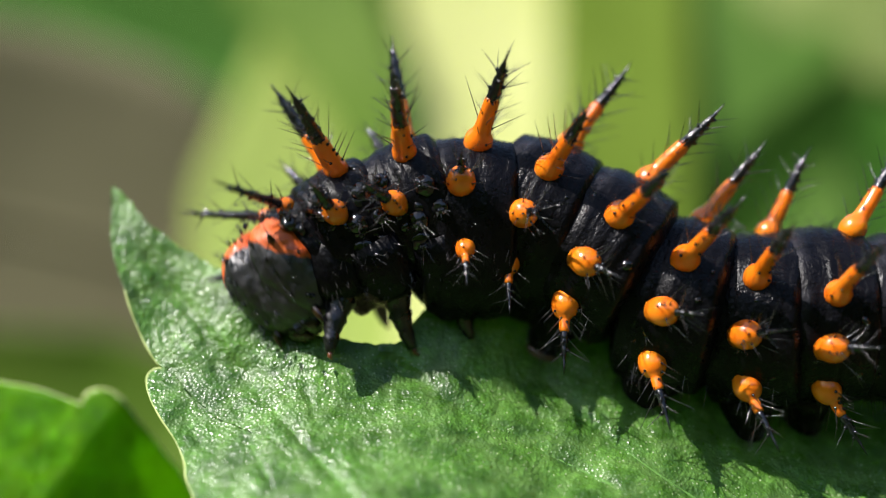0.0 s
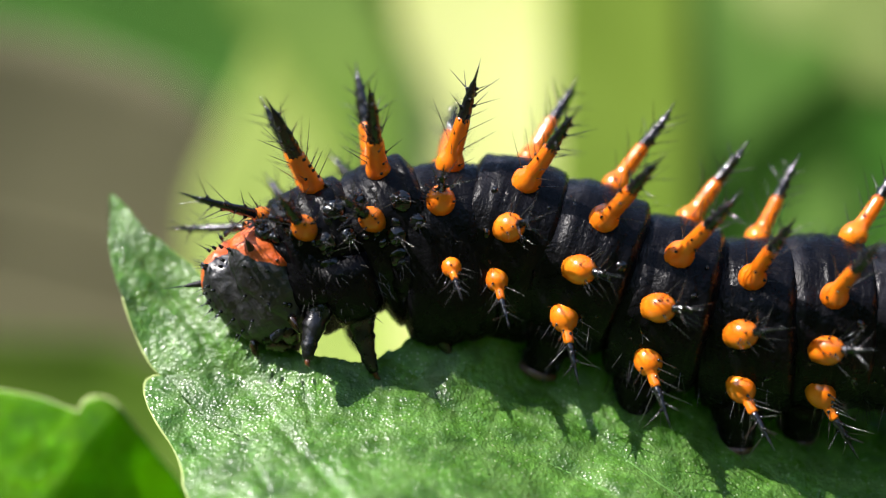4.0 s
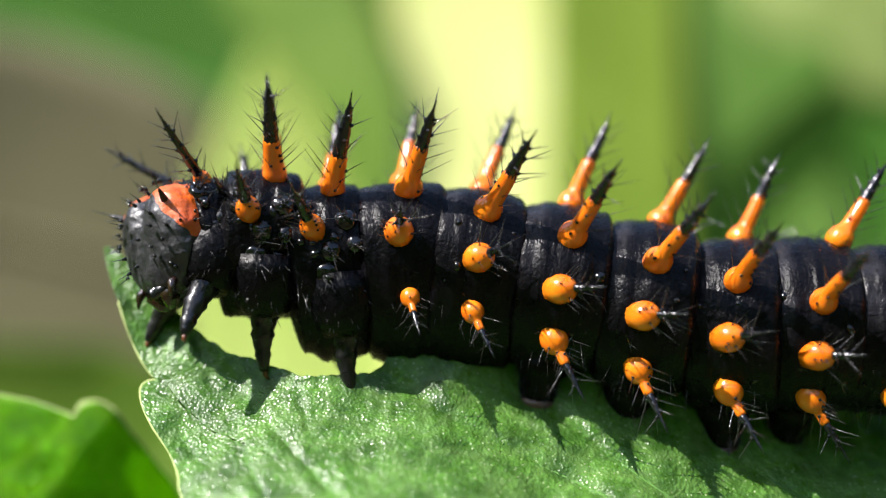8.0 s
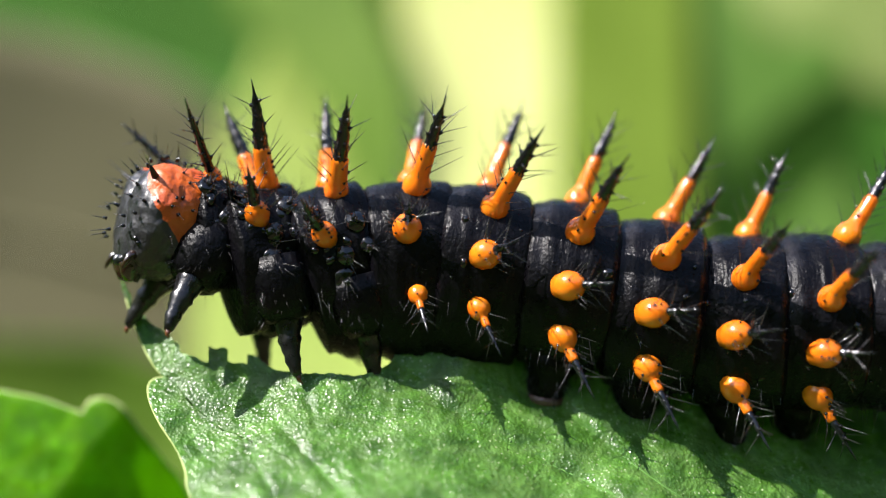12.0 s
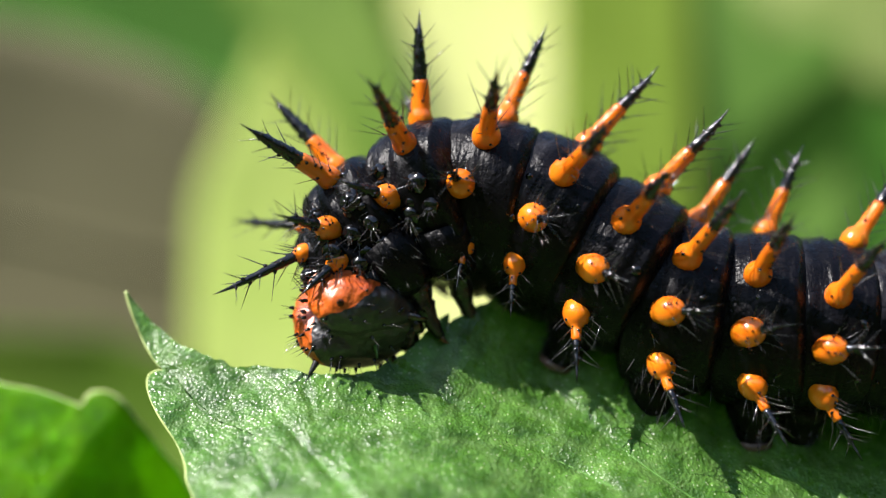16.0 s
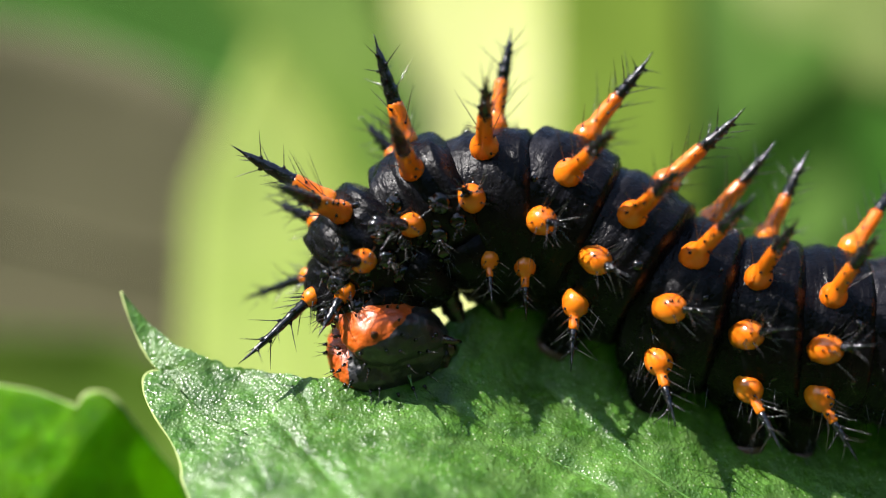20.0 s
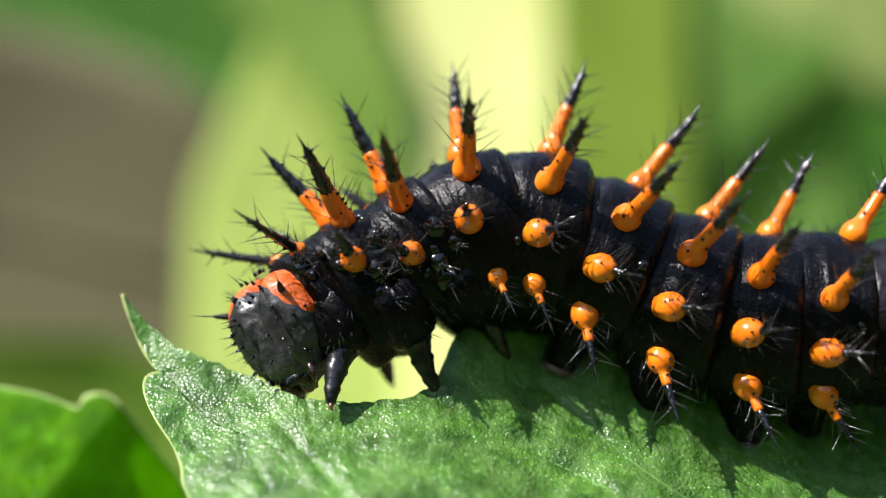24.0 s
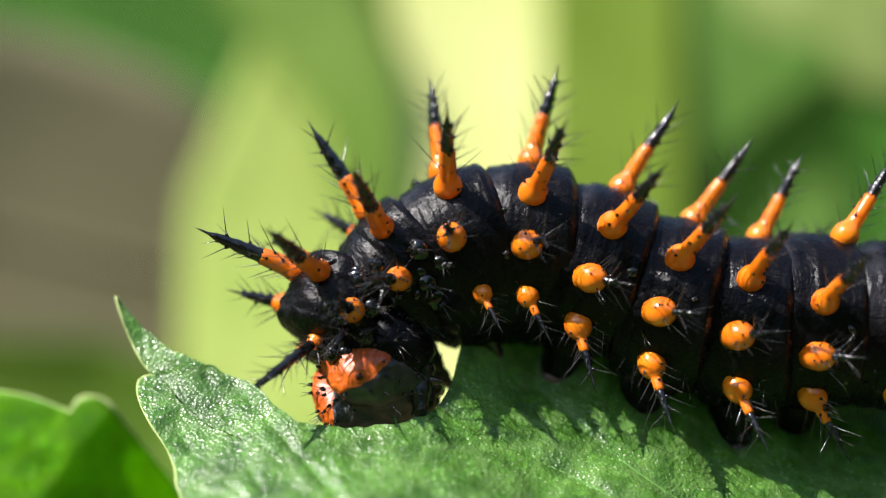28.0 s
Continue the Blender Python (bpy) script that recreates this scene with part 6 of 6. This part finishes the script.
    walk(segments["A7"], [(t, mm_pose(*q)) for t, *q in [
        (0, 16.06, -0.40, -2.94, 29.5, 2.6, -5.0),
        (0.5, 16.10, -0.37, -2.84, 30.4, 2.8, -4.8),
        (1, 15.99, -0.39, -2.83, 31.5, 2.1, -5.0),
        (1.5, 15.99, -0.34, -2.70, 32.1, 1.4, -4.6),
        (2, 16.01, -0.34, -2.77, 31.3, 2.0, -4.7),
        (2.5, 16.03, -0.37, -2.68, 31.5, 1.6, -5.1),
        (3, 16.08, -0.46, -2.93, 28.7, 3.7, -7.4),
        (3.5, 16.06, -0.44, -2.97, 27.8, 4.2, -7.1),
        (5.5, 16.06, -0.51, -3.38, 23.0, 7.7, -7.5),
        (6, 15.91, -0.34, -3.34, 22.9, 5.6, -5.1),
        (6.5, 15.94, -0.32, -3.12, 26.1, 5.7, -4.9),
        (7, 15.81, -0.29, -3.02, 27.4, 4.1, -4.7),
        (7.5, 15.78, -0.30, -3.03, 26.4, 3.9, -4.8),
        (8, 15.78, -0.31, -2.96, 28.4, 3.8, -4.8),
        (8.5, 15.85, -0.29, -3.03, 26.8, 5.1, -4.7),
        (9, 15.81, -0.28, -2.86, 29.6, 3.5, -4.6),
        (9.5, 15.76, -0.27, -3.05, 28.0, 4.4, -4.5),
        (10, 15.78, -0.28, -3.02, 28.2, 4.8, -4.5),
        (10.5, 15.74, -0.25, -3.01, 28.4, 4.2, -4.4),
        (11, 15.77, -0.26, -3.04, 27.4, 4.1, -4.6),
        (11.5, 15.80, -0.24, -2.97, 27.7, 3.9, -4.4),
        (12, 15.76, -0.24, -2.93, 28.9, 4.2, -4.4),
        (12.5, 15.76, -0.25, -2.99, 28.7, 3.8, -4.5),
        (14.5, 15.91, -0.21, -2.53, 38.7, 2.1, -3.8),
        (15, 15.91, -0.23, -3.10, 32.3, 3.6, -3.8),
        (15.5, 15.93, -0.29, -3.34, 25.2, 5.3, -5.2),
        (16, 16.01, -0.32, -3.43, 23.3, 6.0, -5.0),
        (16.5, 16.07, -0.32, -3.40, 21.8, 6.5, -5.2),
        (17, 16.03, -0.38, -3.67, 17.0, 7.0, -6.9),
        (17.5, 16.11, -0.41, -3.88, 13.8, 8.1, -7.8),
        (18, 16.09, -0.38, -3.85, 15.2, 7.9, -7.3),
        (18.5, 16.05, -0.40, -3.62, 18.5, 6.7, -7.2),
        (19, 16.10, -0.45, -3.82, 15.2, 7.4, -8.4),
        (19.5, 16.04, -0.38, -3.76, 16.7, 7.0, -7.2),
        (20, 16.08, -0.44, -3.67, 18.9, 6.6, -7.8),
        (20.5, 16.09, -0.43, -3.50, 22.2, 4.9, -7.4),
        (21, 16.05, -0.37, -3.53, 20.9, 5.1, -6.7),
        (21.5, 16.07, -0.29, -3.42, 23.1, 4.4, -5.4),
        (23.5, 16.17, -0.44, -3.11, 27.7, 3.4, -7.7),
        (24, 16.18, -0.46, -2.98, 29.9, 3.1, -8.1),
        (24.5, 16.09, -0.37, -2.73, 33.2, 1.7, -6.2),
        (25, 16.14, -0.46, -2.99, 29.8, 3.6, -8.0),
        (25.5, 16.18, -0.47, -2.93, 30.0, 3.1, -8.0),
        (26, 16.13, -0.47, -2.88, 31.5, 2.8, -8.0),
        (26.5, 16.08, -0.46, -2.81, 32.8, 2.9, -7.7),
        (27, 16.12, -0.48, -2.97, 29.9, 3.7, -8.3),
        (27.5, 16.07, -0.38, -2.80, 31.9, 3.0, -6.4),
        (28, 16.06, -0.44, -2.97, 31.7, 3.5, -7.5)]])
    walk(segments["A8"], [(t, mm_pose(*q)) for t, *q in [
        (0, 18.75, -0.59, -3.14, 23.7, 6.0, -3.1),
        (0.5, 18.78, -0.55, -3.04, 24.5, 6.2, -2.7),
        (1, 18.68, -0.57, -3.01, 25.7, 5.5, -2.9),
        (1.5, 18.68, -0.51, -2.85, 26.2, 4.8, -2.5),
        (2, 18.70, -0.51, -2.94, 25.5, 5.4, -2.6),
        (2.5, 18.71, -0.56, -2.84, 25.6, 5.1, -3.0),
        (3, 18.75, -0.77, -3.18, 22.8, 7.2, -5.5),
        (3.5, 18.73, -0.73, -3.25, 22.0, 7.7, -5.2),
        (5.5, 18.70, -0.82, -3.82, 17.3, 11.3, -5.9),
        (6, 18.58, -0.54, -3.69, 17.1, 9.3, -3.6),
        (6.5, 18.61, -0.51, -3.47, 20.4, 9.3, -3.1),
        (7, 18.49, -0.47, -3.29, 21.6, 7.6, -2.9),
        (7.5, 18.46, -0.48, -3.29, 20.6, 7.4, -3.0),
        (8, 18.46, -0.49, -3.22, 22.6, 7.4, -2.9),
        (8.5, 18.52, -0.47, -3.35, 21.0, 8.7, -2.9),
        (9, 18.49, -0.45, -3.10, 23.8, 7.0, -2.6),
        (9.5, 18.43, -0.44, -3.33, 22.2, 7.9, -2.6),
        (10, 18.46, -0.44, -3.32, 22.4, 8.3, -2.6),
        (10.5, 18.42, -0.42, -3.29, 22.7, 7.8, -2.5),
        (11, 18.45, -0.43, -3.31, 21.6, 7.6, -2.8),
        (11.5, 18.48, -0.40, -3.24, 21.9, 7.5, -2.5),
        (12, 18.44, -0.41, -3.21, 23.1, 7.7, -2.5),
        (12.5, 18.44, -0.42, -3.25, 22.9, 7.3, -2.6),
        (14.5, 18.60, -0.34, -2.70, 32.9, 5.2, -1.3),
        (15, 18.59, -0.36, -3.34, 26.5, 7.0, -1.7),
        (15.5, 18.60, -0.49, -3.67, 19.4, 9.0, -3.4),
        (16, 18.67, -0.52, -3.79, 17.5, 9.7, -3.4),
        (16.5, 18.74, -0.53, -3.79, 16.0, 10.2, -3.7),
        (17, 18.68, -0.67, -4.08, 11.1, 10.8, -5.7),
        (17.5, 18.75, -0.75, -4.35, 7.9, 12.0, -6.8),
        (18, 18.73, -0.69, -4.30, 9.4, 11.8, -6.2),
        (18.5, 18.70, -0.70, -4.02, 12.7, 10.5, -6.0),
        (19, 18.74, -0.82, -4.26, 9.3, 11.3, -7.3),
        (19.5, 18.69, -0.69, -4.17, 10.8, 10.9, -6.0),
        (20, 18.73, -0.77, -4.07, 13.0, 10.4, -6.5),
        (20.5, 18.75, -0.74, -3.81, 16.3, 8.6, -5.8),
        (21, 18.71, -0.65, -3.86, 15.1, 8.9, -5.3),
        (21.5, 18.74, -0.51, -3.70, 17.3, 8.0, -3.9),
        (23.5, 18.83, -0.75, -3.35, 21.9, 7.0, -5.8),
        (24, 18.85, -0.80, -3.20, 24.0, 6.6, -6.1),
        (24.5, 18.77, -0.62, -2.89, 27.3, 5.1, -4.0),
        (25, 18.80, -0.78, -3.24, 24.0, 7.1, -5.9),
        (25.5, 18.85, -0.80, -3.15, 24.1, 6.6, -6.0),
        (26, 18.80, -0.80, -3.09, 25.7, 6.2, -5.9),
        (26.5, 18.76, -0.77, -3.02, 27.0, 6.3, -5.5),
        (27, 18.78, -0.82, -3.22, 24.1, 7.1, -6.3),
        (27.5, 18.75, -0.63, -3.02, 26.1, 6.4, -4.2),
        (28, 18.73, -0.75, -3.21, 25.9, 6.9, -5.4)]])
    walk(segments["A9"], [(t, mm_pose(*q)) for t, *q in [
        (0, 21.20, -0.65, -3.56, 18.2, 13.4, 0.2),
        (0.5, 21.24, -0.60, -3.46, 19.1, 13.5, 0.7),
        (1, 21.14, -0.63, -3.40, 20.2, 12.7, 0.6),
        (1.5, 21.15, -0.55, -3.21, 20.7, 12.0, 1.1),
        (2, 21.16, -0.55, -3.32, 20.0, 12.6, 1.0),
        (2.5, 21.18, -0.62, -3.21, 20.1, 12.3, 0.5),
        (3, 21.19, -0.94, -3.65, 17.4, 14.5, -2.3),
        (3.5, 21.17, -0.89, -3.74, 16.6, 15.1, -2.1),
        (5.5, 21.10, -1.02, -4.47, 11.9, 19.0, -3.4),
        (6, 21.00, -0.65, -4.25, 11.6, 16.9, -1.1),
        (6.5, 21.04, -0.58, -4.03, 15.0, 16.8, -0.2),
        (7, 20.94, -0.53, -3.78, 16.2, 15.0, 0.2),
        (7.5, 20.91, -0.55, -3.77, 15.1, 14.9, -0.1),
        (8, 20.91, -0.55, -3.69, 17.2, 14.7, 0.2),
        (8.5, 20.96, -0.53, -3.88, 15.7, 16.1, 0.1),
        (9, 20.94, -0.49, -3.56, 18.4, 14.3, 0.7),
        (9.5, 20.88, -0.49, -3.83, 16.8, 15.3, 0.5),
        (10, 20.90, -0.49, -3.83, 17.1, 15.7, 0.6),
        (10.5, 20.87, -0.46, -3.78, 17.3, 15.1, 0.7),
        (11, 20.89, -0.49, -3.79, 16.2, 15.1, 0.3),
        (11.5, 20.92, -0.45, -3.72, 16.5, 14.9, 0.6),
        (12, 20.89, -0.45, -3.69, 17.7, 15.0, 0.7),
        (12.5, 20.89, -0.47, -3.72, 17.5, 14.6, 0.6),
        (14.5, 21.07, -0.30, -3.06, 27.5, 11.9, 3.1),
        (15, 21.05, -0.36, -3.79, 21.2, 14.1, 2.0),
        (15.5, 21.03, -0.58, -4.21, 14.0, 16.5, -0.7),
        (16, 21.10, -0.61, -4.37, 12.1, 17.3, -0.9),
        (16.5, 21.15, -0.64, -4.39, 10.6, 17.9, -1.4),
        (17, 21.09, -0.88, -4.71, 5.6, 18.6, -4.1),
        (17.5, 21.13, -1.02, -5.03, 2.3, 19.9, -5.7),
        (18, 21.12, -0.93, -4.97, 3.8, 19.6, -4.9),
        (18.5, 21.11, -0.92, -4.63, 7.1, 18.3, -4.1),
        (19, 21.13, -1.10, -4.90, 3.7, 19.2, -6.0),
        (19.5, 21.09, -0.91, -4.80, 5.3, 18.7, -4.5),
        (20, 21.14, -1.01, -4.68, 7.5, 18.2, -4.6),
        (20.5, 21.18, -0.94, -4.35, 10.8, 16.3, -3.5),
        (21, 21.14, -0.83, -4.40, 9.5, 16.6, -3.1),
        (21.5, 21.18, -0.62, -4.21, 11.8, 15.7, -1.4),
        (23.5, 21.28, -0.94, -3.81, 16.4, 14.4, -2.8),
        (24, 21.30, -0.99, -3.64, 18.6, 13.9, -2.7),
        (24.5, 21.24, -0.71, -3.25, 21.8, 12.1, -0.3),
        (25, 21.25, -0.97, -3.70, 18.6, 14.3, -2.6),
        (25.5, 21.30, -0.99, -3.59, 18.7, 13.8, -2.7),
        (26, 21.25, -0.98, -3.51, 20.3, 13.4, -2.3),
        (26.5, 21.21, -0.93, -3.44, 21.6, 13.4, -1.8),
        (27, 21.23, -1.02, -3.68, 18.7, 14.4, -2.9),
        (27.5, 21.21, -0.73, -3.44, 20.7, 13.5, -0.6),
        (28, 21.18, -0.90, -3.66, 20.5, 14.1, -1.8)]])

    for leg, key in legs:
        at = leg.location.copy()
        walk(leg, [(t, Matrix.Translation(at) @ pose(0, 0, 0, 0, (-0.7 if key == "T1" else -0.45) * q[4], 0)) for t, *q in leg_rows[key]])
    # every morsel stays on the leaf until it is bitten off, then goes into the head and is carried there
    times = [row[0] for row in head_rows]
    for when, ob, mid in bites:
        rest = Matrix.Identity(4)
        when = max(0.1, math.floor(when * 2) / 2 + min(0.44, max(0.08, when % 0.5)))   # swallowed at once
        rows = [(0.0, rest), (when - 1.01 / FPS, rest)]
        nudge = Vector((random.uniform(-0.2, 0.3), random.uniform(0.35, 0.75), random.uniform(-0.3, 0.3)))
        for t in [when] + [s for s in times if s > when + 0.15]:
            x, y, z = (float(np.interp(t, times, [r[i] for r in head_rows])) for i in (1, 2, 3))
            rows.append((t, Matrix.Translation((Vector((x, y, z)) + nudge - mid) * MM)))
        if rows[-1][0] < 28.0:
            rows.append((28.0, rows[-1][1]))
        walk(ob, rows)


motions()
